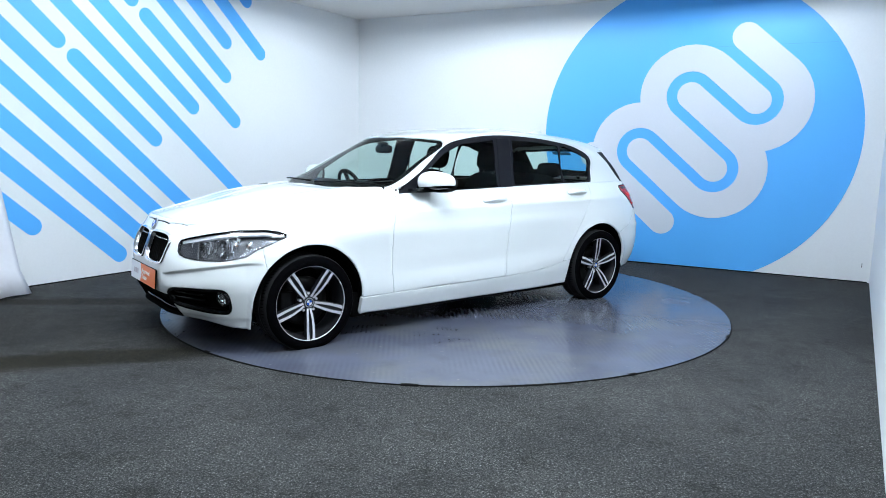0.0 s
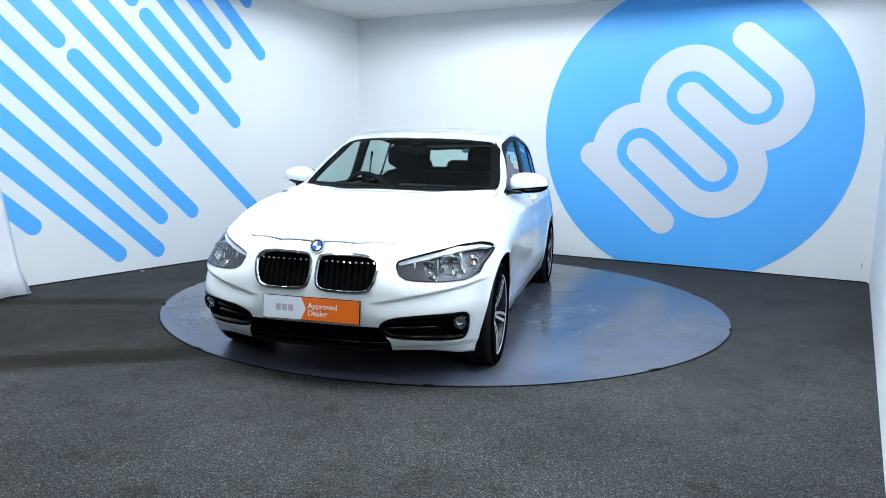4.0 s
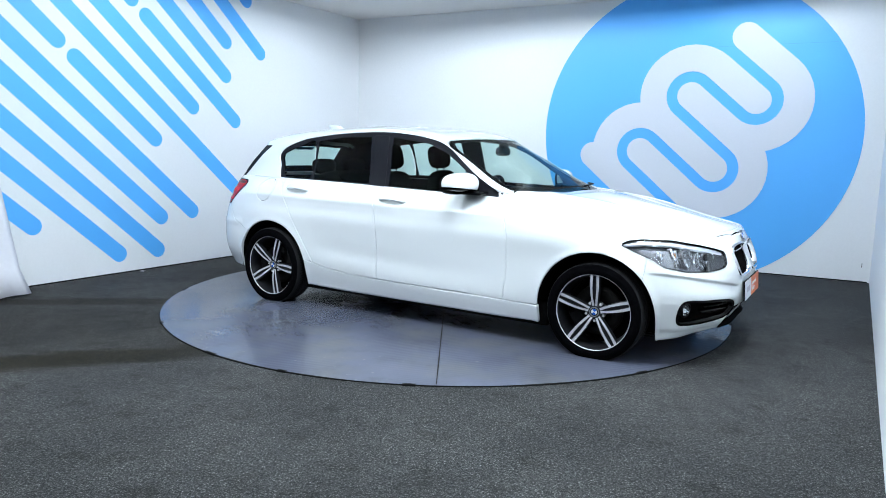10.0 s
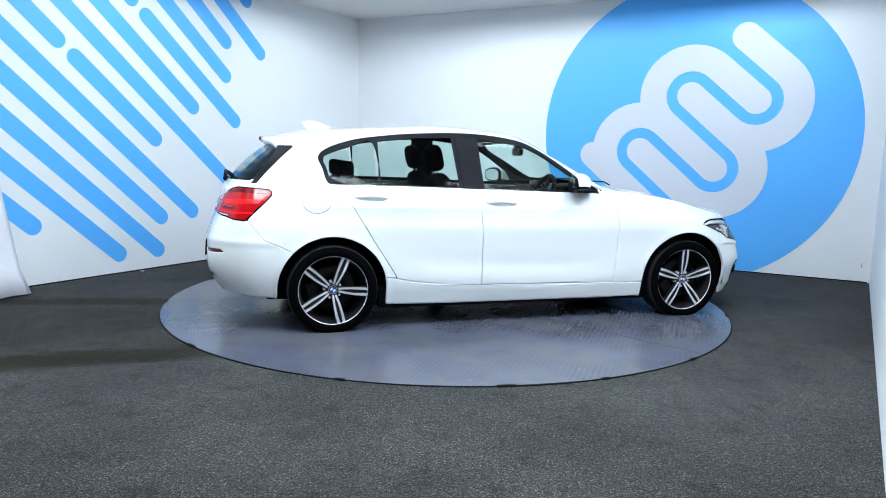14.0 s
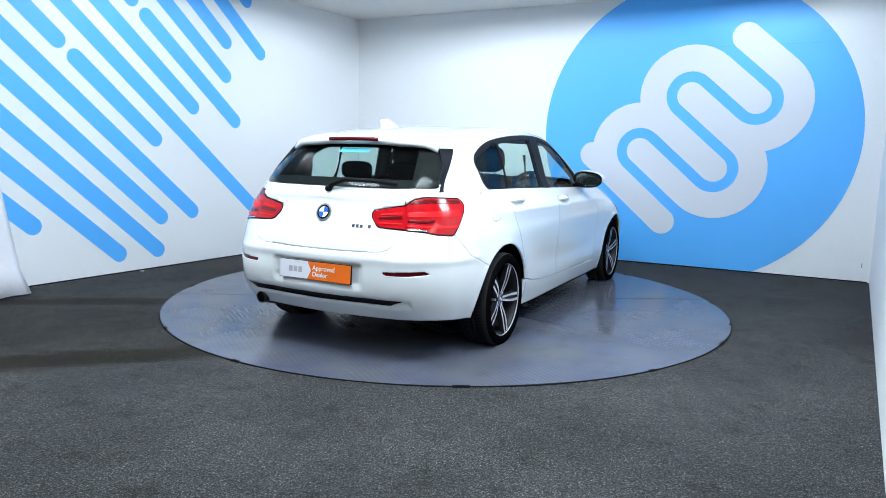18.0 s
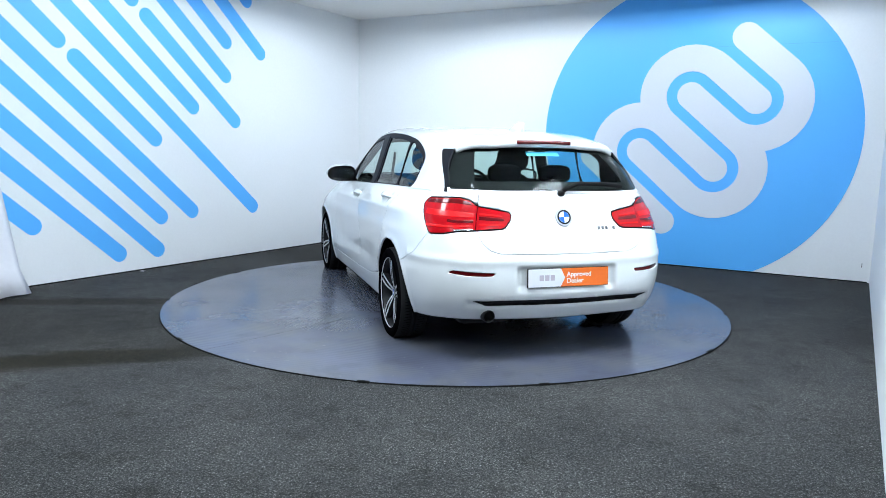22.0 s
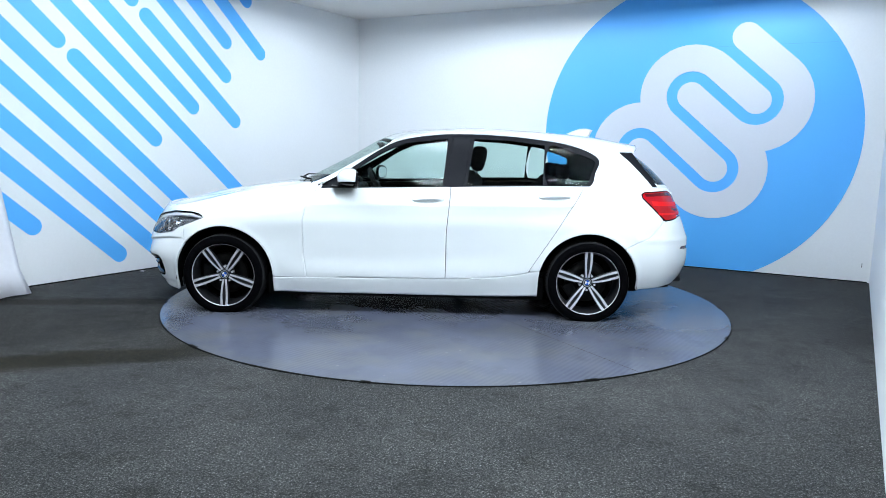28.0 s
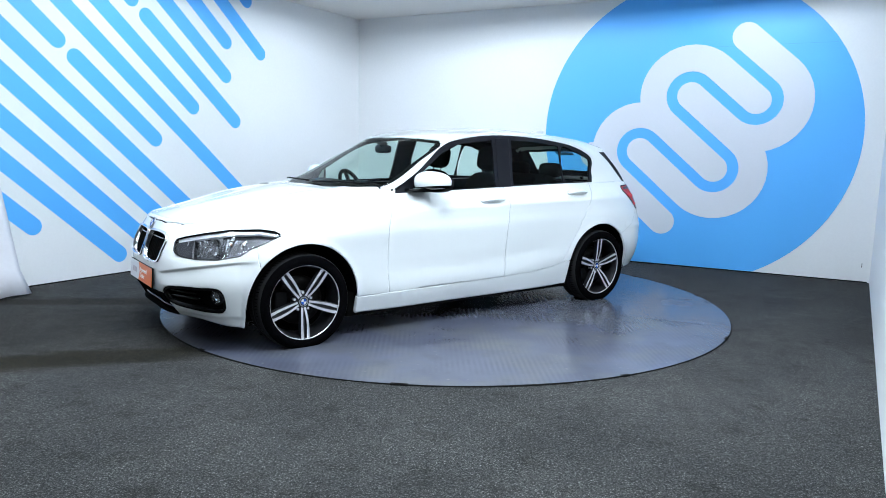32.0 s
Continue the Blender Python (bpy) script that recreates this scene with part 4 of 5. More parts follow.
# roof skin from the windscreen's head to the tailgate
roof = part("roof", sheet(surface, sx(.45), S14, VKNOT[6] + .02, VKNOT[8], 90, 40, both=True, rim=0.012,
            sd=lambda p, u, v: poly_sd(p[:, 0], np.abs(p[:, 1]), HEADER)), PAINT, car, "white painted roof")
windscreen = part("windscreen", sheet(surface, S7 - .2, sx(-.15), VKNOT[6] - .055, VKNOT[8], 60, 40, both=True, rim=0.0, depth=flat(-0.004),
                  sd=lambda p, u, v: np.minimum(-poly_sd(p[:, 0], np.abs(p[:, 1]), HEADER) - .004, poly_sd(p[:, 0], np.abs(p[:, 1]), [(.965, -1), (.965, 0), (.95, .3), (.87, .5), (.74, .70), (-3, .72), (-3, -1)]))), SCREEN, car, "clear windscreen")
windscreen.visible_shadow = False
part("screen_surround", sheet(surface, S7 - .2, sx(-.15), VKNOT[6] - .053, VKNOT[8], 110, 74, both=True, rim=0.0, depth=flat(-0.009),
     sd=lambda p, u, v: np.minimum(np.minimum(-poly_sd(p[:, 0], np.abs(p[:, 1]), HEADER) - .006, np.where(p[:, 0] < 0.955 - 0.3 * p[:, 1] ** 2, 1, -1)),
                                   np.maximum(np.maximum(0.042 - (-poly_sd(p[:, 0], np.abs(p[:, 1]), HEADER)), VKNOT[6] - .005 - v), 0.985 + 0.03 - p[:, 2]))), SHADE, windscreen, "black printed glass border")

# side windows with black frames
PANES = [("front_door_window", [(.50, .962), (.44, 1.055), (.20, 1.222), (.02, 1.295), (-.30, 1.333), (-.265, .978)], 0),
         ("rear_door_window", [(-.50, 1.335), (-.78, 1.328), (-1.03, 1.298), (-1.015, 1.005), (-.45, .993)], 1),
         ("quarter_window", [(-1.065, 1.290), (-1.22, 1.258), (-1.35, 1.215), (-1.41, 1.178), (-1.388, 1.11), (-1.322, 1.010), (-1.052, 1.006)], 1)]
for k, s in enumerate((1, -1)):
    pane_rings = [curve(r, 4) if i == 2 else r for i, (_, r, _) in enumerate(PANES)]
    part("window_frame", sheet(surface, S7 - .03, S14, B - .02, VKNOT[6], 340, 110, side=s, rim=0.012, depth=flat(-0.004),
         sd=lambda p, u, v: np.minimum(dlo(p, 0.012), np.minimum.reduce([-poly_sd(p[:, 0], p[:, 2], r) - 0.001 for r in pane_rings]))), PILLAR, side_frames[k], "black window frames", smooth=False)
    for (nm, r, d) in PANES:
        pn = part(nm, sheet(surface, S7 - .03, S14, B - .02, VKNOT[6], 120, 30, side=s, rim=0.0, depth=flat(-0.010),
                  sd=lambda p, u, v: poly_sd(p[:, 0], p[:, 2], r) + 0.006), PANE, (doors_f, doors_r)[d][k], "lightly tinted side window")
        pn.visible_shadow = False
    # matt centre pillar cover
    part("centre_pillar_cover", sheet(surface, sx(-.2), sx(-.56), B - .01, VKNOT[6] - .06, 30, 40, side=s, rim=0.004, depth=flat(0.0005),
         sd=lambda p, u, v: poly_sd(p[:, 0], p[:, 2], [(-.335, 1.345), (-.29, .972), (-.425, .978), (-.475, 1.345)])), PILLAR, doors_f[k], "satin black centre pillar")

# tailgate: upper half is a loft from the belt to the back edge of the roof
ROOF_END = surface(np.full(60, S14), np.linspace(VKNOT[4], VKNOT[8], 60))
BELT_END = surface(np.linspace(S14, SK[-1], 60), np.full(60, VKNOT[4]))


def hatch(u, v):
    """u from the side (0) to the middle (1), v from the belt (0) to the roof (1)."""
    u, v = np.asarray(u, float).ravel(), np.asarray(v, float).ravel()
    t = np.linspace(0, 1, 60)
    low = np.stack([np.interp(u, t, BELT_END[:, i]) for i in range(3)], 1)
    # the roof's back edge, by share of its width
    ys = ROOF_END[25:, 1][::-1]
    yt = np.clip(0.555 * np.clip(1 - u, 0, None) ** 0.9, 0, None)
    high = np.stack([np.interp(yt, ys, ROOF_END[25:, 0][::-1]) - 0.006, yt, np.interp(yt, ys, ROOF_END[25:, 2][::-1]) - 0.03], 1)
    vv = v[:, None]
    p = low * (1 - vv) + high * vv
    p[:, 0] -= 0.035 * np.sin(np.pi * np.clip(v, 0, 1)) * (0.4 + 0.6 * np.sin(np.pi / 2 * np.clip(u, 0, 1)))
    p[:, 1] += 0.018 * np.sin(np.pi * np.clip(v, 0, 1)) * (1 - u)
    return p


tailgate = skin_part("tailgate", GATE_LOW, (TAIL,), "white painted tailgate", both=True, s0=sr(.60), depth=tail_relief, cell=0.012)
RW = [(.04, .075), (-.01, .14), (-.01, 1.2), (3, 1.2), (3, .055), (.5, .055)]
part("gate_frame", sheet(hatch, 0, 1, 0, 1.0, 60, 40, both=True, rim=0.01, sd=lambda p, u, v: -poly_sd(u, v, RW) - .002), PAINT, tailgate)
rear_window = part("rear_window", sheet(hatch, 0, 1, 0, 1.0, 60, 40, both=True, rim=0, depth=flat(-.004), sd=lambda p, u, v: poly_sd(u, v, RW)), REARPANE, tailgate, "tinted rear window")
rear_window.visible_shadow = False
part("glass_border", sheet(hatch, 0, 1, 0, 1.0, 90, 60, both=True, rim=0, depth=flat(-.009),
     sd=lambda p, u, v: np.minimum(poly_sd(u, v, RW), np.maximum.reduce([.27 - u, .25 - v, v - .86]))), DARK, rear_window, "black printed glass border")

for s in (1, -1):
    part("spoiler_blade", sheet(surface, sx(-1.45), S14, B - .012, VKNOT[6] + .02, 60, 50, side=s, rim=0.012, sd=lambda p, u, v: poly_sd(p[:, 0], p[:, 2], BLADE) - .001), PILLAR, tailgate, "gloss black blade beside the rear window")
# dark lining behind the seams
part("inner_shell", sheet(surface, 0, SK[-1], 0, B, 200, 36, both=True, rim=0, depth=flat(-0.05), sd=skin_sd(None, (HEAD, KIDNEY, FOG, LOWER, TAIL))), SHADE, car, "dark body lining")

# ---- wheels ----


def lathe(bm, profile, n=72, axis=1):
    """Turns a line of (radius, offset along the axle) round the y axis."""
    rings = []
    for k in range(n):
        a = math.tau * k / n
        rings.append([bm.verts.new((r * math.cos(a), y, r * math.sin(a))) for r, y in profile])
    for k in range(n):
        a, b = rings[k], rings[(k + 1) % n]
        for i in range(len(profile) - 1):
            bm.faces.new((a[i], b[i], b[i + 1], a[i + 1]))
    bmesh.ops.remove_doubles(bm, verts=bm.verts[:], dist=1e-5)
    bmesh.ops.recalc_face_normals(bm, faces=bm.faces[:])
    return bm


def loft_bar(bm, sections):
    """A bar through closed sections of equal length, capped."""
    rings = [[bm.verts.new(p) for p in sec] for sec in sections]
    n = len(rings[0])
    for a, b in zip(rings, rings[1:]):
        for i in range(n):
            bm.faces.new((a[i], a[(i + 1) % n], b[(i + 1) % n], b[i]))
    bm.faces.new(rings[0][::-1])
    bm.faces.new(rings[-1])
    bmesh.ops.recalc_face_normals(bm, faces=bm.faces[:])
    return bm


def spoke(sgn):
    """One bar of a twin spoke in the plane of the wheel, running out along +x: merged at the hub, bowed apart, drawn together at the rim."""
    secs = []
    for r, c, w, y in ((.030, .008, .0090, .058), (.052, .0105, .0082, .063), (.080, .0145, .0080, .070), (.115, .0180, .0084, .077), (.150, .0200, .0090, .081), (.185, .0203, .0098, .083), (.215, .0192, .0106, .085), (.236, .0182, .0112, .086)):
        c *= sgn
        secs.append([(r, y - .032, c - w * 1.2), (r, y - .003, c - w), (r, y, c - w * .88), (r, y, c + w * .88), (r, y - .003, c + w), (r, y - .032, c + w * 1.2)])
    return secs


def make_wheel():
    """A wheel facing +y, its hub at the origin."""
    w = new("wheel")
    tyre = part("tyre", lathe(bmesh.new(), [(.232, -.100), (.250, -.108), (.280, -.106), (.299, -.094), (.305, -.07), (.305, -.02), (.3015, -.019), (.3015, -.013), (.305, -.012), (.305, .012), (.3015, .013), (.3015, .019), (.305, .02), (.305, .07),
                (.299, .090), (.290, .099), (.270, .104), (.262, .1055), (.255, .1035), (.246, .104), (.238, .098), (.232, .088), (.228, .06), (.228, -.06), (.232, -.1)]), TYRE, w, "black low-profile tyre")
    part("tread", lathe(bmesh.new(), [(.2975, -.0955), (.3002, -.0935), (.3058, -.070), (.3058, -.02), (.302, -.019), (.302, -.013), (.3058, -.012), (.3058, .012), (.302, .013), (.302, .019), (.3058, .02), (.3058, .07), (.3002, .0895), (.2975, .0925)]), TREAD, tyre, "dusty tread")
    bm = bmesh.new()
    for k in range(90):
        a = math.tau * k / 90
        for y0, y1 in ((.025, .066), (-.066, -.025)):
            c = Matrix.Rotation(-a, 4, "Y")
            p = [c @ Vector((.3064, y, z)) for y, z in ((y0, -.002), (y1, .004), (y1, .0075), (y0, .0015))]
            bm.faces.new([bm.verts.new(q) for q in p])
    tagged(part("tread_groove", bm, SHADE, tyre), kind="stuff")
    rim = part("rim", lathe(bmesh.new(), [(.232, .090), (.236, .095), (.240, .092), (.240, .088), (.2395, .082)]), SILVER, w, "bright machined rim lip")
    part("barrel", lathe(bmesh.new(), [(.236, .093), (.229, .080), (.222, .060), (.212, -.02), (.212, -.09), (.228, -.09), (.231, .085)]), GREYRIM, rim, "dark grey wheel barrel")
    part("brake_disc", lathe(bmesh.new(), [(.0, -.012), (.075, -.012), (.08, .0), (.155, .0), (.157, -.022), (.0, -.022)], 48), DISC, w, "worn steel brake disc")
    # added black disc that stops light showing through the open barrel
    part("wheel_blackout", lathe(bmesh.new(), [(.0, -.058), (.20, -.058), (.211, -.050), (.211, -.066), (.0, -.066)], 48), SHADE, w, "black disc added to darken the inside of the wheel")
    bm = bmesh.new()
    box(bm, (.085, -.045, -.075), (.175, .028, .075), .015)
    part("brake_caliper", bm, DARK, w)
    part("hub", lathe(bmesh.new(), [(.0, .060), (.036, .062), (.046, .058), (.060, .045), (.066, .020), (.055, -.02), (.0, -.02)], 40), GREYRIM, w)
    for k in range(5):
        sp = None
        turn5 = Matrix.Rotation(math.tau * k / 5 + math.pi / 2, 4, "Y")
        for sgn in (1, -1):
            bm = bmesh.new()
            secs = spoke(sgn)
            loft_bar(bm, secs)
            bmesh.ops.transform(bm, matrix=turn5, verts=bm.verts[:])
            ob = part("spoke", bm, GREYRIM, w, "dark grey spoke with machined face", smooth=False)
            bm = bmesh.new()
            for a, b in zip(secs, secs[1:]):
                q = [Vector(a[2]), Vector(a[3]), Vector(b[3]), Vector(b[2])]
                bm.faces.new([bm.verts.new(v + Vector((0, .0012, 0))) for v in q])
            bmesh.ops.remove_doubles(bm, verts=bm.verts[:], dist=1e-5)
            for f in bm.faces:
                f.normal_update()
                if f.normal.y < 0:
                    f.normal_flip()
            bmesh.ops.transform(bm, matrix=turn5, verts=bm.verts[:])
            part("machined_face", bm, SILVER, ob, "bright machined spoke face", smooth=False)
        bm = bmesh.new()
        loft_bar(bm, [[(r, y - .02, -w), (r, y, -w), (r, y, w), (r, y - .02, w)] for r, w, y in ((.05, .010, .056), (.115, .020, .062), (.185, .022, .068), (.234, .019, .072))])
        bmesh.ops.transform(bm, matrix=turn5, verts=bm.verts[:])
        part("spoke_pocket", bm, GREYRIM, w, "dark hollow between the twin bars", smooth=False)
    for k in range(5):
        a = math.tau * (k + .5) / 5 + math.pi / 2
        bm = bmesh.new()
        bmesh.ops.create_cone(bm, cap_ends=True, segments=6, radius1=.010, radius2=.009, depth=.03, matrix=Matrix.Translation((.058 * math.cos(a), .040, -.058 * math.sin(a))) @ Matrix.Rotation(-math.pi / 2, 4, "X"))
        part("wheel_bolt", bm, SILVER, w, smooth=False)
    roundel(w, Matrix.Translation((0, .0625, 0)) @ Matrix.Rotation(-math.pi / 2, 4, "X"), .031)
    return w


def disc(bm, r0, r1, a0, a1, z, n=24):
    """A flat ring sector."""
    for k in range(n):
        a, b = a0 + (a1 - a0) * k / n, a0 + (a1 - a0) * (k + 1) / n
        p = [(r1 * math.cos(a), r1 * math.sin(a), z), (r1 * math.cos(b), r1 * math.sin(b), z)]
        p += [(r0 * math.cos(b), r0 * math.sin(b), z), (r0 * math.cos(a), r0 * math.sin(a), z)] if r0 > 1e-6 else [(0, 0, z)]
        bm.faces.new([bm.verts.new(q) for q in p])
    bmesh.ops.remove_doubles(bm, verts=bm.verts[:], dist=1e-6)
    return bm


def roundel(parent, m, r):
    """A round badge: dark ring with a bright edge round blue and white quarters."""
    bm = bmesh.new()
    bmesh.ops.create_cone(bm, cap_ends=True, segments=40, radius1=r, radius2=r * .97, depth=.006)
    base = part("badge", bm, BADGERIM, parent, "round blue and white badge", smooth=False)
    base.matrix_local = m
    part("badge_ring", disc(bmesh.new(), r * .62, r * .80, 0, math.tau, .0036, 40), DARK, base, smooth=False)
    for k in range(4):
        part("badge_quarter", disc(bmesh.new(), 0, r * .60, k * math.pi / 2, (k + 1) * math.pi / 2, .0036, 8), (BADGEBLUE, BADGEWHITE)[k % 2], base, smooth=False)
    return base


wheel = make_wheel()
wheel.parent = car
WPOSE = [(1.365, .775, 0, .285), (-1.362, .788, 36, .290), (1.365, -.775, 36, .285), (-1.362, -.788, 14, .290)]
for k, (wx, wy, a, wz) in enumerate(WPOSE):
    m = pose(wx, wy, wz, 0, 0, 0 if wy > 0 else 180) @ pose(0, 0, 0, 0, a, 0)
    if k == 0:
        wheel.matrix_basis = m
    else:
        copy_thing(wheel, m)

# wheel housings and the underside
for wx in (1.362, -1.362):
    for s in (1, -1):
        bm = bmesh.new()
        n = 28
        ring = [(math.cos(math.radians(-8 + 196 * k / n)), math.sin(math.radians(-8 + 196 * k / n))) for k in range(n + 1)]
        o = [bm.verts.new((wx + .376 * c, s * .83, .287 + .376 * q)) for c, q in ring]
        i = [bm.verts.new((wx + .376 * c, s * .48, .287 + .376 * q)) for c, q in ring]
        for k in range(n):
            bm.faces.new((o[k], o[k + 1], i[k + 1], i[k]))
        bm.faces.new(i)
        part("wheel_housing", bm, SHADE, car, "dark wheel-arch liner")
bm = bmesh.new()
box(bm, (-2.00, -.60, .23), (1.85, .60, .30), .03)
# lower boxes added to block light and reflections under the car
box(bm, (-1.045, -.805, .135), (1.045, .805, .30), .02)
box(bm, (1.02, -.60, .145), (1.78, .60, .30), .02)
box(bm, (-1.80, -.60, .180), (-1.02, .60, .30), .02)
part("underbody", bm, SHADE, car, "dark underside")
# steel members and silencer under the floor
bm = bmesh.new()
box(bm, (-2.05, .28, .215), (-1.75, .62, .33), .04)
part("silencer", bm, DISC, car)


# ---- lamps, grilles and fittings ----
def blob(bm, half, e1=0.6, e2=0.6, n=24, m=14, at_=(0, 0, 0)):
    """A rounded box or egg: a superellipsoid with these half sizes."""
    def pw(c, e):
        return math.copysign(abs(c) ** e, c)
    rings = []
    for j in range(m + 1):
        b = -math.pi / 2 + math.pi * j / m
        rings.append([bm.verts.new((at_[0] + half[0] * pw(math.cos(b), e1) * pw(math.cos(math.tau * i / n), e2),
                                    at_[1] + half[1] * pw(math.cos(b), e1) * pw(math.sin(math.tau * i / n), e2),
                                    at_[2] + half[2] * pw(math.sin(b), e1))) for i in range(n)])
    for a, b in zip(rings, rings[1:]):
        for i in range(n):
            bm.faces.new((a[i], a[(i + 1) % n], b[(i + 1) % n], b[i]))
    bmesh.ops.remove_doubles(bm, verts=bm.verts[:], dist=1e-5)
    bmesh.ops.recalc_face_normals(bm, faces=bm.faces[:])
    return bm


def patch(name, ring, material, parent, label="", side=1, both=False, d=0.0, rim=0.008, cell=0.006, relief=None, also=None, grow=0.0):
    """A fine piece of the skin inside a ring of (girth, height), set in or out by d."""
    us, zs = [q[0] for q in ring], [q[1] for q in ring]
    ua, ub = max(0.0, min(us) - .01), min(SK[-1], max(us) + .01)
    lo = min(row_at(u, min(zs)) for u in np.linspace(ua, ub, 6)) - .02
    hi = max(row_at(u, max(zs)) for u in np.linspace(ua, ub, 6)) + .02
    lo, hi = max(0, lo), min(B, hi)

    def sd(p, u, v):
        k = poly_sd(u, p[:, 2], ring) + grow
        return k if also is None else np.minimum(k, also(p, u, v))

    def dep(p, u, v):
        return d + (relief(p, u, v) if relief else 0) + np.zeros(len(u))
    bm = sheet(surface, ua, ub, lo, hi, max(8, int((ub - ua) / cell)), max(8, int((hi - lo) * 1.1 / cell)), sd=sd, depth=dep, rim=rim, side=side, both=both)
    return part(name, bm, material, parent, label)


def ring_of(ring, w):
    """Trim that keeps only a band of width w inside a ring."""
    return lambda p, u, v: w - poly_sd(u, p[:, 2], ring)


def facing(s, z, inset, side, lean=0.5):
    """Pose set into the skin whose z looks out and forward."""
    p, n, a = at(s, row_at(s, z))
    n = (n * (1 - lean) + Vector((math.copysign(1, p.x), 0, 0)) * lean).normalized()
    p, n = p - n * inset, n
    if side < 0:
        p, n = Vector((p.x, -p.y, p.z)), Vector((n.x, -n.y, n.z))
    return Matrix.Translation(p) @ n.to_track_quat("Z", "Y").to_matrix().to_4x4()


def squared(bm):
    """Pulls round rings about the z axis out towards rounded squares."""
    for v in bm.verts:
        d = math.hypot(v.co.x, v.co.y)
        if d > 1e-6:
            f = ((v.co.x / d) ** 4 + (v.co.y / d) ** 4) ** -0.25
            v.co.x, v.co.y = v.co.x * f, v.co.y * f * 0.9
    return bm


def bowl(name, r, depth, m, material, parent, label="", square=False):
    """A hollow reflector, open towards z."""
    bm = bmesh.new()
    prof = [(r * math.sin(math.pi / 2 * k / 8), -depth * math.cos(math.pi / 2 * k / 8)) for k in range(9)] + [(r * 1.08, 0.002), (r * 1.1, -.01)]
    lathe(bm, prof, 32)
    bmesh.ops.transform(bm, matrix=Matrix.Rotation(math.pi / 2, 4, "X"), verts=bm.verts[:])
    if square:
        squared(bm)
    ob = part(name, bm, material, parent, label)
    ob.matrix_local = m
    return ob


for s in (1, -1):
    lamp = patch("headlight", HEAD, LAMPGREY, car, "clear halogen headlight with two round reflectors", side=s, d=-.045, rim=-.05, cell=.012, grow=.001)
    for sg, z, r, inset in ((sf(.690), .652, .050, .028), (sf(.575), .638, .043, .028)):
        b = bowl("reflector", r, .05, facing(sg, z, inset, s, .55), LAMPSILVER, lamp, "silvered reflector bowl", True)
        bm = bmesh.new()
        blob(bm, (.013, .013, .03), 1, 1, 14, 8, (0, 0, -.02))
        part("bulb", bm, LENS, b)
        bm = bmesh.new()
        lathe(bm, [(r * .98, .004), (r * 1.10, .006), (r * 1.14, .0), (r * 1.10, -.012)], 32)
        bmesh.ops.transform(bm, matrix=Matrix.Rotation(math.pi / 2, 4, "X"), verts=bm.verts[:])
        part("reflector_ring", squared(bm), LAMPGREY, b)
        for x, y in ((-.5, .45), (.5, .45), (-.5, -.45), (.5, -.45)):
            bm = bmesh.new()
            box(bm, (r * x - .011, r * y - .008, -.040), (r * x + .011, r * y + .008, -.018), .004)
            part("reflector_facet", bm, LAMPSILVER, b, smooth=False)
    for sg, z in ((sf(.632), .645), (sf(.742), .662), (sf(.522), .632)):
        bm = bmesh.new()
        box(bm, (-.006, -.04, -.02), (.006, .04, .010), .004)
        ob = part("lamp_rib", bm, LAMPSILVER, lamp, "silvered rib", smooth=False)
        ob.matrix_local = facing(sg, z, .030, s, .5)
    b = bowl("indicator", .020, .034, facing(sf(.782), .655, .040, s, 1.0), LAMPSILVER, lamp, "silvered turn signal bowl")
    bowl("amber_cover", .013, .018, Matrix.Translation((0, 0, -.012)), AMBER, b, "amber turn signal reflector")
    # stepped silver facets round the reflectors
    for i in range(6):
        for j in range(4):
            if (i + j) % 3 == 2:
                continue
            bm = bmesh.new()
            box(bm, (-.013, -.008, -.012), (.013, .008, .006), .003)
            ob = part("lamp_facet", bm, LAMPSILVER, lamp, smooth=False)
            ob.matrix_local = facing(sf(.56 + .047 * i), .598 + .010 * i * .6 + .027 * j, .036, s, .45) @ pose(0, 0, 0, 14 * math.sin(i * 2.1 + j), 18 * math.sin(j * 1.7 + i * .9), 90)
    top_edge = [(sx(1.525), .720), (sx(1.66), .744), (sf(.745), .742), (sf(.62), .716), (sf(.50), .688), (sf(.446), .671), (sf(.45), .657), (sf(.51), .669), (sf(.63), .698), (sf(.745), .724), (sx(1.66), .728), (sx(1.56), .716)]
    patch("eyebrow", top_edge, PLATEW, lamp, "white light bar", side=s, d=-.012, rim=.02, also=lambda p, u, v: poly_sd(u, p[:, 2], HEAD) - .004)
    patch("divider", [(sf(.56), .70), (sf(.41), .68), (sf(.41), .56), (sf(.60), .56), (sf(.575), .63)], LAMPDARK, lamp, "dark inner bezel", side=s, d=-.016, rim=.03, also=lambda p, u, v: poly_sd(u, p[:, 2], HEAD) - .004)
    patch("seal", HEAD, GLOSS, lamp, "black seal", side=s, d=-.003, rim=.01, also=ring_of(HEAD, .0032), cell=.0035, grow=-.001)
    ln = patch("lens", HEAD, LENS, lamp, "clear lens", side=s, d=-.001, rim=0, cell=.014, grow=-.003)
    ln.visible_shadow = False

    # grille
    kid = patch("grille", KIDNEY, SHADE, car, "black grille in a chrome surround", side=s, d=-.05, rim=-.05, cell=.01)
    patch("surround", KIDNEY, CHROME, kid, "chrome grille surround", side=s, d=.010, rim=.03, also=ring_of(KIDNEY, .0095), cell=.0036, grow=.002)
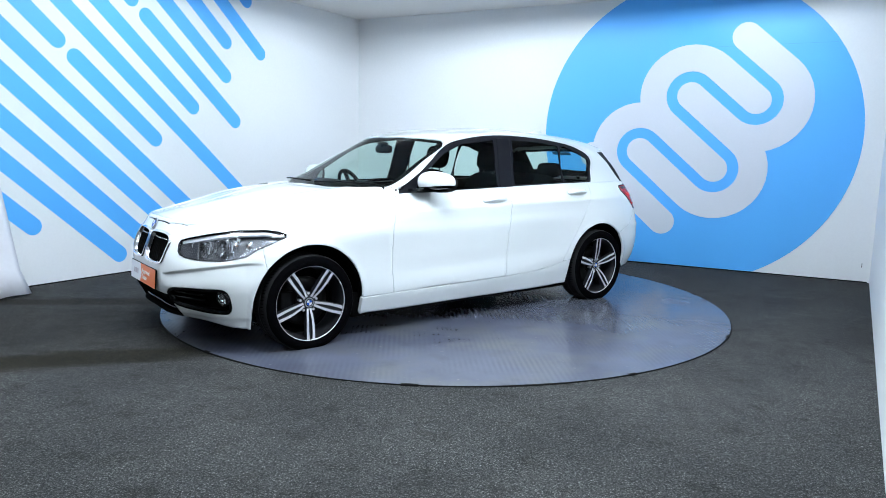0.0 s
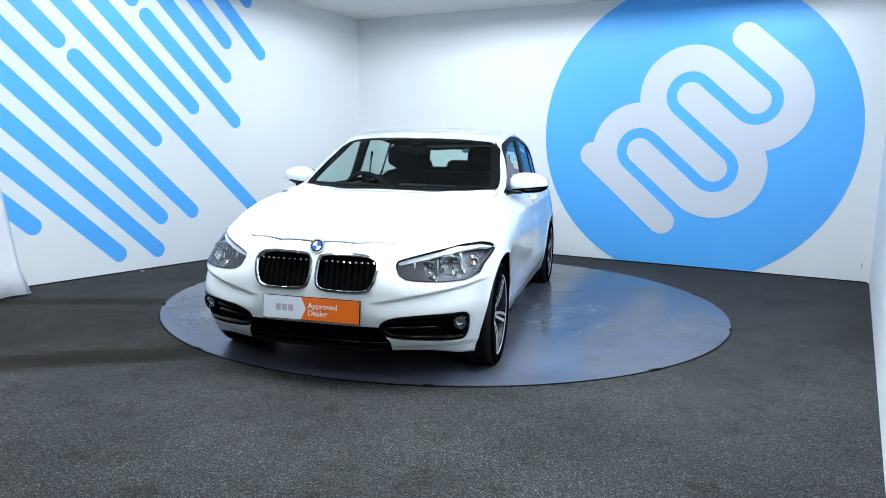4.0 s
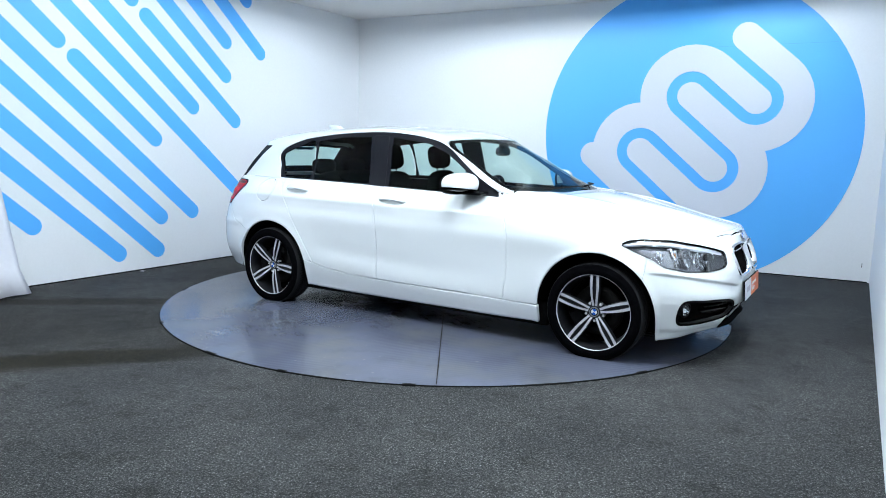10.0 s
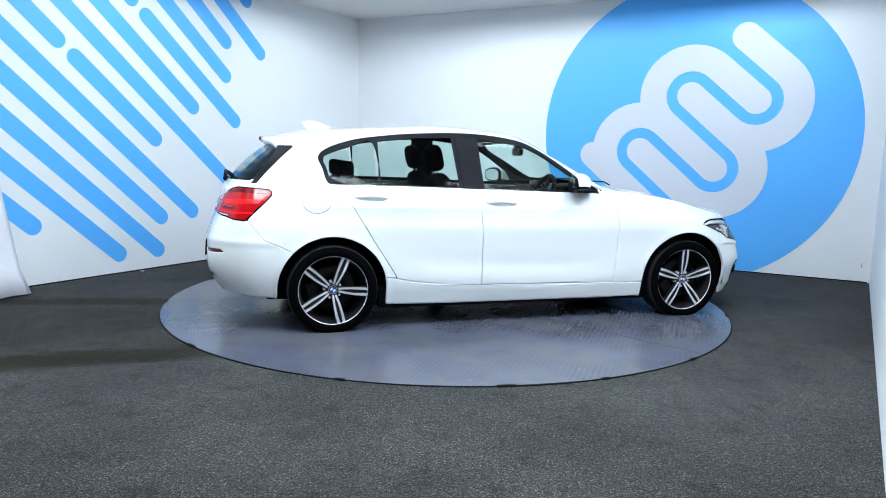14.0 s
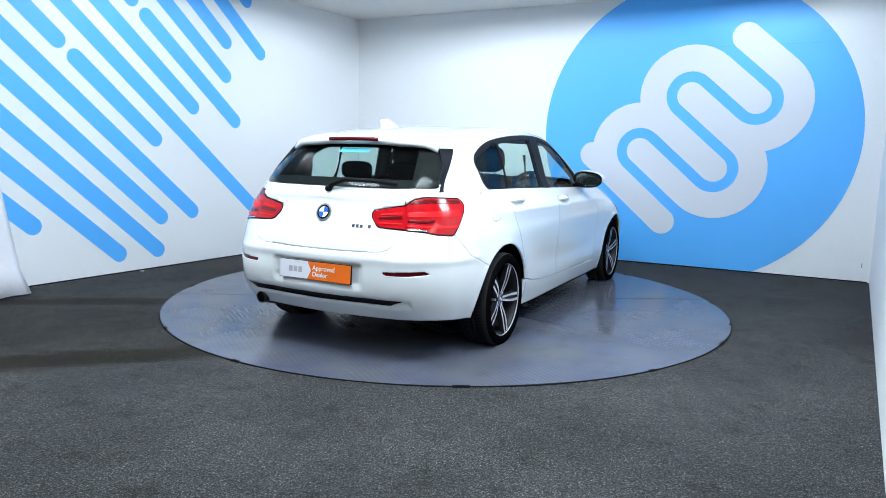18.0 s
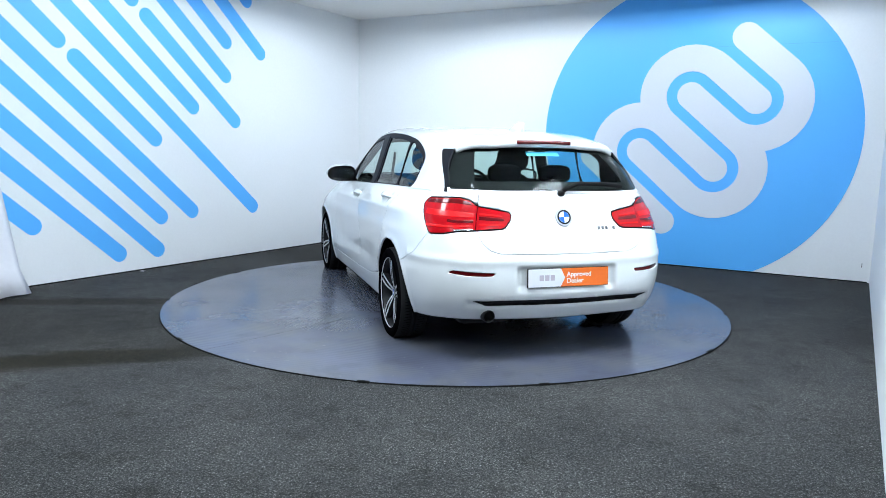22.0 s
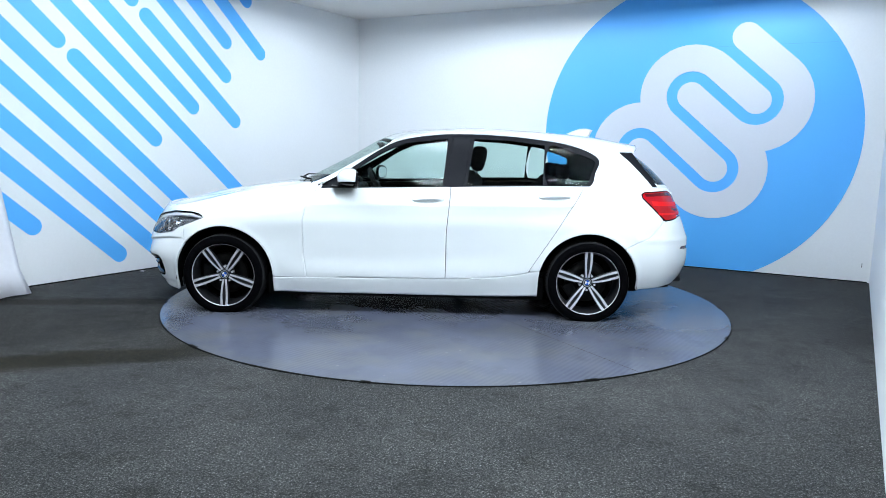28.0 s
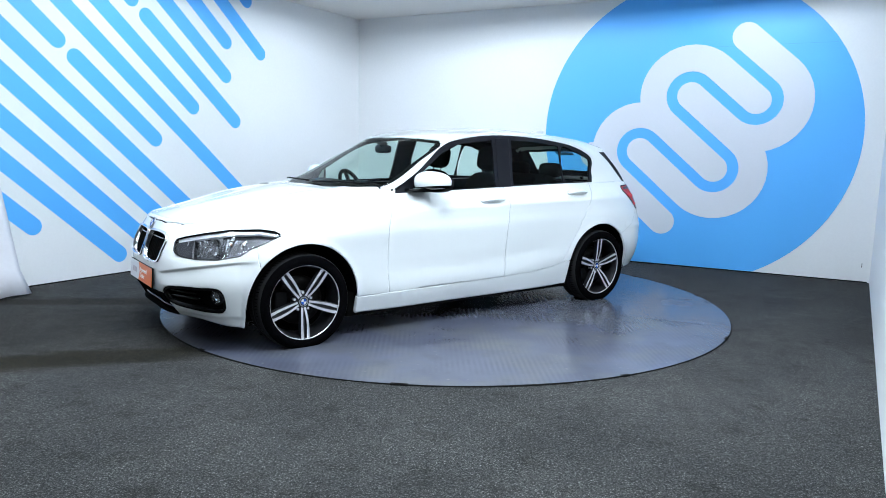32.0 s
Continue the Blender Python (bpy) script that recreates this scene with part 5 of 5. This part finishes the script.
    for k in range(9):
        y = .052 + .033 * k
        bar = [(sf(y), .50), (sf(y + .011), .50), (sf(y + .011), .70), (sf(y), .70)]
        patch("slat", bar, SHADE, kid, "black slat", side=s, d=-.020, rim=.03, cell=.0055, also=lambda p, u, v: poly_sd(u, p[:, 2], KIDNEY) - .012)
        tip = [(sf(y), .663), (sf(y + .011), .663), (sf(y + .011), .671), (sf(y), .671)]
        patch("slat_tip", tip, LAMPSILVER, kid, "bright slat tip", side=s, d=-.014, rim=.004, cell=.004, also=lambda p, u, v: poly_sd(u, p[:, 2], KIDNEY) - .012)

    # fog lamp recess
    fog = patch("fog_lamp_recess", FOG, SHADE, bumper_front, "gloss black air intake", side=s, d=-.055, rim=-.055, cell=.01)
    patch("bezel", FOG, GLOSS, fog, "gloss black bezel", side=s, d=-.003, rim=.03, also=ring_of(FOG, .015), cell=.005)
    for z0 in (.312, .352):
        patch("fin", [(sf(.36), z0), (sf(.63), z0 + .002), (sf(.63), z0 + .012), (sf(.36), z0 + .012)], GLOSS, fog, side=s, d=-.022, rim=.03, also=lambda p, u, v: poly_sd(u, p[:, 2], FOG) - .01)
    fl = bowl("fog_lamp", .036, .03, facing(sf(.728), .350, .018, s, .6), CHROME, fog, "round fog lamp")
    bm = bmesh.new()
    bmesh.ops.create_cone(bm, cap_ends=True, segments=28, radius1=.036, radius2=.036, depth=.003)
    gl = part("fog_lens", bm, LENS, fl, "clear lens")
    gl.visible_shadow = False
    bm = bmesh.new()
    lathe(bm, [(.036, .003), (.046, .004), (.050, -.002), (.050, -.03)], 32)
    bmesh.ops.transform(bm, matrix=Matrix.Rotation(math.pi / 2, 4, "X"), verts=bm.verts[:])
    part("fog_ring", bm, GLOSS, fl)

    # tail lamps, split at the tailgate's seam
    cut_at = sr(.56)
    tl = patch("tail_light", TAIL, RED, car, "red rear lamp cluster", side=s, d=.002, rim=.03, cell=.008, grow=-.002, also=lambda p, u, v: cut_at - .002 - u)
    patch("gate_lamp", TAIL, RED, tl, "red lamp on the tailgate", side=s, d=.002, rim=.03, cell=.008, grow=-.002, also=lambda p, u, v: u - cut_at - .002)
    for ring in ([(sr(.705), .833), (sr(.66), .826), (sr(.575), .832), (sr(.575), .846), (sr(.66), .842), (sr(.705), .848)],
                 [(sr(.545), .868), (sr(.40), .856), (sr(.39), .846), (sr(.40), .842), (sr(.545), .848)]):
        patch("dark_band", ring, REDDARK, tl, "dark red band", side=s, d=.0035, rim=.003, cell=.004)
    for ring in ([(sx(-1.84), .868), (sr(.715), .862), (sr(.575), .860), (sr(.575), .886), (sr(.715), .895), (sx(-1.835), .900)],
                 [(sr(.545), .874), (sr(.41), .863), (sr(.405), .871), (sr(.545), .888)],
                 [(sx(-1.875), .800), (sr(.715), .798), (sr(.575), .806), (sr(.575), .818), (sr(.715), .812), (sx(-1.87), .815)],
                 [(sr(.545), .828), (sr(.40), .824), (sr(.395), .816), (sr(.545), .818)]):
        patch("light_guide", ring, REDLIT, tl, "bright red light guide", side=s, d=.0035, rim=.003, cell=.004)
    patch("lamp_seal", TAIL, GLOSS, tl, "black lamp edge", side=s, d=.003, rim=.012, also=ring_of(TAIL, .007), cell=.0045, grow=-.001)
    patch("lower_lens", [(sr(.67), .783), (sr(.575), .791), (sr(.575), .797), (sr(.67), .790)], LAMPSILVER, tl, "silver strip", side=s, d=.0035, rim=.003, cell=.003)
    patch("upper_lens", [(sx(-1.80), .952), (sr(.70), .962), (sr(.665), .961), (sr(.61), .947), (sr(.585), .930), (sr(.70), .940), (sx(-1.80), .932)], REDDARK, tl, side=s, d=.0035, rim=.003, cell=.004)
    patch("rear_reflector", REFLECTOR, REDDARK, bumper_rear, "dark red rear reflector", side=s, d=-.004, rim=.01, cell=.004, grow=-.001)

patch("lower_grille", LOWER, SHADE, bumper_front, "black lower air intake", both=True, d=-.06, rim=-.06, cell=.014)
for z0 in (.262, .300):
    patch("intake_bar", [(-.5, z0), (sf(.37), z0), (sf(.37), z0 + .012), (-.5, z0 + .012)], SHADE, bumper_front, both=True, d=-.045, rim=.02, cell=.008, also=lambda p, u, v: poly_sd(u, p[:, 2], LOWER))
patch("splitter", [(-.5, .15), (sf(.398), .15), (sf(.394), .222), (-.5, .222)], GLOSS, bumper_front, "matt black splitter", both=True, d=-.03, rim=.015, cell=.008)
patch("rear_trim", TRIM_R, GLOSS, bumper_rear, "gloss black rear trim strip", both=True, d=.003, rim=.012, cell=.006, relief=tail_relief)


# number boards
def letters(body, size, depth=0.0006):
    cu = bpy.data.curves.new("lettering", "FONT")
    cu.body, cu.size, cu.extrude, cu.offset = body, size, depth, 0.0005
    tmp = new("lettering", cu)
    dg = bpy.context.evaluated_depsgraph_get()
    me = bpy.data.meshes.new_from_object(tmp.evaluated_get(dg))
    bpy.data.objects.remove(tmp)
    bm = bmesh.new()
    bm.from_mesh(me)
    return bm


def dealer_board(parent, m, w, h, edge):
    """A dealer's display board in place of a number plate, in its own plane: x to the reader's right, y up."""
    bm = bmesh.new()
    box(bm, (-w / 2 - .004, -h / 2 - .003, -.010), (w / 2 + .004, h / 2 + .003, 0), .003)
    board = part("number_board", bm, edge, parent, "white and orange dealer display board", smooth=False)
    board.matrix_local = m
    split = -w / 2 + w * .40
    bm = bmesh.new()
    prism(bm, [(-w / 2, -h / 2), (split, -h / 2), (split + .028, 0), (split, h / 2), (-w / 2, h / 2)], 0, .0015)
    part("white_panel", bm, PLATEW, board, smooth=False)
    bm = bmesh.new()
    prism(bm, [(split, -h / 2), (w / 2, -h / 2), (w / 2, h / 2), (split, h / 2), (split + .028, 0)], 0, .0015)
    part("orange_panel", bm, ORANGE, board, smooth=False)
    for word, y in (("Approved", .004), ("Dealer", -.034)):
        bm = letters(word, .041)
        bmesh.ops.transform(bm, matrix=Matrix.Translation((split + .038, y, .0018)), verts=bm.verts[:])
        part("lettering", bm, LETTER, board, smooth=False)
    # plain bars for the mark on the white half
    for k in range(3):
        x = -w / 2 + .072 + .036 * k
        bm = bmesh.new()
        prism(bm, [(x, -.017), (x + .028, -.017), (x + .028, .017), (x, .017)], .0016, .0022)
        part("mark_bar", bm, GREYLET, board, smooth=False)
    return board


dealer_board(bumper_front, Matrix.Translation((2.128, 0, .415)) @ pose(0, 0, 0, 86, 0, 90), .54, .118, DARK)
dealer_board(bumper_rear, Matrix.Translation((-2.216, 0, .515)) @ pose(0, 0, 0, 86, 0, -90), .53, .108, DARK)
roundel(bumper_front, on_skin(0.0, .735, .004), .041)
roundel(tailgate, on_skin(SK[-1], .862, .004), .056)
for k in range(5):
    if k == 3:
        continue
    bm = bmesh.new()
    box(bm, (-.010, -.010, 0), (.008, .010, .002), .001)
    bar = part("model_mark", bm, LAMPGREY, tailgate, "small grey mark", smooth=False)
    bar.matrix_local = on_skin(sr(.235 + .027 * k), .797, .001, -1)

# door handles
for k, s in enumerate((1, -1)):
    for door, hx, hz in ((doors_f[k], -.165, .885), (doors_r[k], -1.095, .920)):
        bm = bmesh.new()
        blob(bm, (.120, .020, .014), .35, .6, 32, 14)
        for v in bm.verts:
            v.co.z += .016 - .024 * (v.co.x / .120) ** 2
        h = part("door_handle", bm, PAINT, door, "white pull handle")
        h.matrix_local = on_skin(sx(hx), hz, .008, s)

# door mirrors
for k, s in enumerate((1, -1)):
    bm = bmesh.new()
    box(bm, (.40, min(s * .74, s * .86), .955), (.56, max(s * .74, s * .86), .978), .010)
    arm = part("door_mirror", bm, GLOSS, doors_f[k], "white door mirror on a black foot")
    for nm, mat, top_half in (("mirror_cap", PAINT, True), ("mirror_base", GLOSS, False)):
        bm = bmesh.new()
        blob(bm, (.088, .134, .080), .88, .82, 36, 24)
        for v in bm.verts:
            # tapered outwards, flat at the back, swept towards the tail
            out = (v.co.y + .132) / .264
            v.co.z *= 1.05 - .22 * out
            v.co.x = max(v.co.x, -.045) - .062 * out
        cut = -.029
        bmesh.ops.bisect_plane(bm, geom=bm.verts[:] + bm.edges[:] + bm.faces[:], plane_co=(0, 0, cut), plane_no=(0, -.10, 1 if top_half else -1), clear_inner=True)
        for v in bm.verts:
            if not top_half:
                v.co.z = cut + (v.co.z - cut) * .5
            v.co = Vector((v.co.x + .445, s * (v.co.y + .888), v.co.z + 1.026))
            if not top_half:
                v.co += (Vector((.445, s * .905, 1.028)) - v.co) * .03
        bmesh.ops.recalc_face_normals(bm, faces=bm.faces[:])
        part(nm, bm, mat, arm)
    bm = bmesh.new()
    def oval(half_y, half_z, back):
        out = []
        for i in range(36):
            a = math.tau * i / 36
            y = half_y * math.copysign(abs(math.cos(a)) ** .7, math.cos(a))
            f = (y + .132) / .264
            z = half_z * (1.05 - .22 * f) * math.copysign(abs(math.sin(a)) ** .75, math.sin(a))
            out.append(Vector((.400 - .062 * f - back, s * (.888 + y), 1.021 + z)))
        return out
    part("mirror_bezel", loft_bar(bmesh.new(), [oval(.128, .070, -.012), oval(.132, .073, .004), oval(.124, .067, .010)]), GLOSS, arm, "gloss black mirror surround", smooth=False)
    part("mirror_glass", loft_bar(bmesh.new(), [oval(.112, .055, .008), oval(.112, .055, .0115)]), CHROME, arm, "mirror glass", smooth=False)

# spoiler over the rear window and its brake lamp
bm = bmesh.new()
ys = np.linspace(-.553, .553, 41)
edge = surface(np.full(80, S14), np.linspace(VKNOT[6], VKNOT[8], 80))
secs = []
for y in ys:
    a = abs(y)
    x0, z0 = np.interp(a, edge[::-1, 1], edge[::-1, 0]), np.interp(a, edge[::-1, 1], edge[::-1, 2])
    reach = .098 * (1 - (a / .553) ** 6 * .75)
    secs.append([(x0 + .03, y, z0 + .004), (x0 - reach * .6, y, z0 - .006), (x0 - reach, y, z0 - .014), (x0 - reach - .008, y, z0 - .030), (x0 - reach - .004, y, z0 - .050), (x0 - reach * .85, y, z0 - .060), (x0 - .01, y, z0 - .058), (x0 + .03, y, z0 - .03)])
spoiler = part("roof_spoiler", loft_bar(bm, secs), PAINT, tailgate, "white roof spoiler")
bm = bmesh.new()
loft_bar(bm, [[(-1.800, y, 1.323 - .10 * y * y), (-1.826, y, 1.319 - .10 * y * y), (-1.828, y, 1.299 - .10 * y * y), (-1.800, y, 1.297 - .10 * y * y)] for y in np.linspace(-.185, .185, 9)])
part("high_brake_light", bm, REDDARK, spoiler, "dark red high-level brake light")
# aerial fin
bm = bmesh.new()
secs = []
for t in np.linspace(0, 1, 9):
    h, w, x = .062 * math.sin(math.pi * min(1, t * .62 + .06)) ** 1.3, .032 * (1 - abs(t - .5) ** 2 * 1.6), -1.27 - .20 * t
    secs.append([(x, -w, 1.375), (x - .02 * t, -w * .5, 1.388 + h * .6), (x - .035 * t, -.004, 1.388 + h), (x - .035 * t, .004, 1.388 + h), (x - .02 * t, w * .5, 1.388 + h * .6), (x, w, 1.375)])
part("aerial_fin", loft_bar(bm, secs), PAINT, roof, "white shark-fin aerial")


def tube(bm, pts, r, n=10):
    """A round bar along points."""
    rings = []
    pts = [Vector(p) for p in pts]
    for i, p in enumerate(pts):
        d = (pts[min(i + 1, len(pts) - 1)] - pts[max(i - 1, 0)]).normalized()
        a = d.orthogonal().normalized()
        b = d.cross(a)
        if rings and a.dot(last) < 0:
            pass
        last = a
        rings.append([bm.verts.new(p + (a * math.cos(math.tau * k / n) + b * math.sin(math.tau * k / n)) * r) for k in range(n)])
    for a, b in zip(rings, rings[1:]):
        k = min(range(n), key=lambda q: (a[0].co - b[q].co).length)
        for i in range(n):
            bm.faces.new((a[i], a[(i + 1) % n], b[(i + 1 + k) % n], b[(i + k) % n]))
    bm.faces.new(rings[0])
    bm.faces.new(rings[-1])
    bmesh.ops.recalc_face_normals(bm, faces=bm.faces[:])
    return bm


# wipers, cowl, exhaust, stickers
wiper = part("rear_wiper", tube(bmesh.new(), [(-2.075, -.005, 1.012), (-2.075, -.03, 1.03), (-2.068, -.11, 1.062), (-2.045, -.30, 1.060), (-2.015, -.45, 1.045)], .014), DARK, tailgate, "black rear wiper")
bm = bmesh.new()
blob(bm, (.024, .022, .020), .8, .8, 16, 10, (-2.07, 0, 1.004))
part("wiper_boss", bm, DARK, wiper)
cowl_bm = sheet(surface, sx(1.25), S7 + .02, VKNOT[5], VKNOT[8], 70, 60, both=True, rim=.0, depth=flat(-.018),
                sd=lambda p, u, v: np.minimum(poly_sd(p[:, 0], np.abs(p[:, 1]), [(.88, -1), (.88, .3), (.80, .5), (.67, .66), (.67, .72), (.76, .72), (.90, .5), (.985, .3), (1.0, 0), (1.0, -1)]), 1.02 - p[:, 2]))
part("cowl", cowl_bm, DARK, car, "black plastic scuttle")
for y0, y1, xa in ((.62, .05, .90), (.02, -.52, .95)):
    w = part("windscreen_wiper", tube(bmesh.new(), [(xa - .02 - .35 * y0 * y0, y0, 1.005), (xa + .02 - .25 * ((y0 + y1) / 2) ** 2, (y0 + y1) / 2, 1.012), (xa + .015 - .4 * y1 * y1, y1, 1.000)], .006), DARK, car, "black windscreen wiper")
bm = bmesh.new()
lathe(bm, [(.033, .0), (.036, -.002), (.038, -.01), (.038, -.12), (.033, -.12), (.031, -.02), (.033, .0)], 32)
bmesh.ops.transform(bm, matrix=Matrix.Translation((-2.160, .48, .287)) @ Matrix.Rotation(math.pi / 2, 4, "Z"), verts=bm.verts[:])
pipe = part("exhaust_pipe", bm, GREYRIM, car, "dark chrome exhaust pipe")
# black disc near the mouth stands for the shade in the bore
bm = bmesh.new()
bmesh.ops.create_cone(bm, cap_ends=True, segments=24, radius1=.032, radius2=.032, depth=.004, matrix=Matrix.Translation((-2.150, .48, .287)) @ Matrix.Rotation(math.pi / 2, 4, "Y"))
part("bore_shade", bm, SHADE, pipe)
part("window_sticker", sheet(hatch, .835, 1, .765, .85, 8, 4, both=True, rim=0, depth=flat(-.012)), STICKER, tailgate, "light blue window sticker")

# ---- cabin ----
for s in (1, -1):
    part("pillar_lining", sheet(surface, S7, S14, B - .01, VKNOT[6] + .05, 120, 30, side=s, rim=.0, depth=flat(-.022), sd=lambda p, u, v: -dlo(p, -.018)), FABRIC, side_frames[0 if s > 0 else 1], "dark pillar trim")
    part("rear_pillar_lining", sheet(hatch, 0, .12, 0.05, 1, 8, 20, side=s, rim=0, depth=flat(-.02)), FABRIC, side_frames[0 if s > 0 else 1], "dark pillar trim")
part("headlining", sheet(surface, sx(.02), S14, VKNOT[6], VKNOT[8], 40, 16, both=True, rim=0, depth=flat(-.035)), shader("grey_headlining", (.045, .045, .043), rough=.95, spec=.05, vary=.05), roof, "grey headlining")
bm = bmesh.new()
blob(bm, (.26, .72, .13), .4, .35, 40, 14, (.70, 0, .83))
dash = part("dashboard", bm, DARK, car, "black dashboard")
bm = bmesh.new()
blob(bm, (.11, .17, .05), .6, .6, 20, 10, (.60, -.36, .95))
part("instrument_hood", bm, DARK, dash)
bm = bmesh.new()
box(bm, (.47, -.06, .88), (.50, .16, 1.0), .01)
part("display_screen", bm, GLOSS, dash)
# steering wheel on the right-hand side
steer = part("steering_wheel", bmesh.new(), DARK, car, "black three-spoke steering wheel")
bm = bmesh.new()
R_, r_ = .172, .016
rings = [[bm.verts.new(((R_ + r_ * math.cos(b)) * math.cos(a), (R_ + r_ * math.cos(b)) * math.sin(a), r_ * math.sin(b))) for b in (math.tau * j / 10 for j in range(10))] for a in (math.tau * i / 40 for i in range(40))]
for i in range(40):
    for j in range(10):
        bm.faces.new((rings[i][j], rings[(i + 1) % 40][j], rings[(i + 1) % 40][(j + 1) % 10], rings[i][(j + 1) % 10]))
blob(bm, (.07, .065, .03), .7, .7, 18, 8)
box(bm, (-.165, -.02, -.012), (.165, .02, .008), .006)
box(bm, (-.022, -.165, -.012), (.022, 0, .008), .006)
bm.to_mesh(steer.data)
bm.free()
for f in steer.data.polygons:
    f.use_smooth = True
steer.matrix_local = Matrix.Translation((.35, -.36, .905)) @ pose(0, 0, 0, 0, -66, 0) @ pose(0, 0, 0, 0, 0, 90)


def front_seat():
    seat = new("front_seat")
    bm = bmesh.new()
    blob(bm, (.27, .25, .10), .5, .5, 28, 12, (.05, 0, .44))
    part("cushion", bm, FABRIC, seat)
    bm = bmesh.new()
    blob(bm, (.085, .24, .34), .55, .5, 28, 18)
    for v in bm.verts:
        v.co.y *= 1 - .18 * max(0, v.co.z / .34)
    bmesh.ops.transform(bm, matrix=Matrix.Translation((-.27, 0, .74)) @ Matrix.Rotation(radians(-16), 4, "Y"), verts=bm.verts[:])
    part("backrest", bm, FABRIC, seat)
    bm = bmesh.new()
    blob(bm, (.055, .135, .10), .6, .6, 24, 14)
    bmesh.ops.transform(bm, matrix=Matrix.Translation((-.385, 0, 1.185)) @ Matrix.Rotation(radians(-12), 4, "Y"), verts=bm.verts[:])
    hr = part("headrest", bm, FABRIC, seat)
    for y in (-.055, .055):
        part("headrest_post", tube(bmesh.new(), [(-.355, y, 1.02), (-.378, y, 1.13)], .007, 8), CHROME, seat)
    return seat


seat = front_seat()
seat.parent = car
seat.matrix_basis = pose(-.16, .36, 0)
copy_thing(seat, pose(-.16, -.36, 0))
rear_seat = part("rear_seat", bmesh.new(), FABRIC, car, "black cloth rear bench")
bm = bmesh.new()
blob(bm, (.26, .62, .10), .35, .3, 32, 12, (-.78, 0, .46))
blob(bm, (.08, .62, .30), .4, .3, 32, 14)
bmesh.ops.transform(bm, matrix=Matrix.Translation((-1.10, 0, .76)) @ Matrix.Rotation(radians(-20), 4, "Y"), verts=[v for v in bm.verts if abs(v.co.z) < .3 and v.co.x > -.3])
bm.to_mesh(rear_seat.data)
bm.free()
for f in rear_seat.data.polygons:
    f.use_smooth = True
for y in (-.40, 0, .40):
    bm = bmesh.new()
    blob(bm, (.045, .125, .065), .6, .55, 20, 12, (-1.21, y, 1.090))
    part("rear_headrest", bm, FABRIC, rear_seat)
bm = bmesh.new()
box(bm, (-1.95, -.58, .955), (-1.28, .58, .975), .006)
part("parcel_shelf", bm, FABRIC, car, "black parcel shelf")
bm = bmesh.new()
box(bm, (-1.1, -.72, .30), (.9, .72, .34))
part("cabin_floor", bm, FABRIC, car, "dark floor mat", smooth=False)
bm = bmesh.new()
blob(bm, (.018, .115, .034), .6, .7, 28, 12, (.272, 0, 1.245))
mir = part("rear_view_mirror", bm, GLOSS, car, "black interior mirror")
part("mirror_stem", tube(bmesh.new(), [(.275, 0, 1.26), (.292, 0, 1.285)], .014), DARK, mir)
bm = bmesh.new()
blob(bm, (.035, .05, .012), .7, .7, 20, 8, (.280, 0, 1.288))
part("sensor_cover", bm, DARK, mir)
for s in (1, -1):
    part("seat_belt", tube(bmesh.new(), [(-.40, s * .60, 1.22), (-.42, s * .64, .95), (-.40, s * .66, .55)], .012, 6), DARK, car, "black seat belt")


def motions():
    """The table turns once; it starts and stops gently."""
    turns = [(0.0, -141.58), (0.5, -140.87), (1.0, -138.45), (1.5, -134.15), (2.0, -128.5), (2.5, -122.5), (3.0, -116.38)]
    turns += [(0.5 * k, -153.795 + 12.60623 * (0.5 * k) - 0.047332 * (0.5 * k) ** 2 + 0.00078376 * (0.5 * k) ** 3) for k in range(7, 60)]
    turns += [(30.0, 202.94), (30.5, 208.5), (31.0, 212.93), (31.5, 215.69), (32.0, 217.0)]
    walk(turntable, [(t, pose(0, 0, 0, 0, 0, a)) for t, a in turns])
    walk(car, [(t, pose(0, 0, 0, 0, 0, a) @ Matrix.Translation((0.297, -0.114, 0.0))) for t, a in turns])


motions()
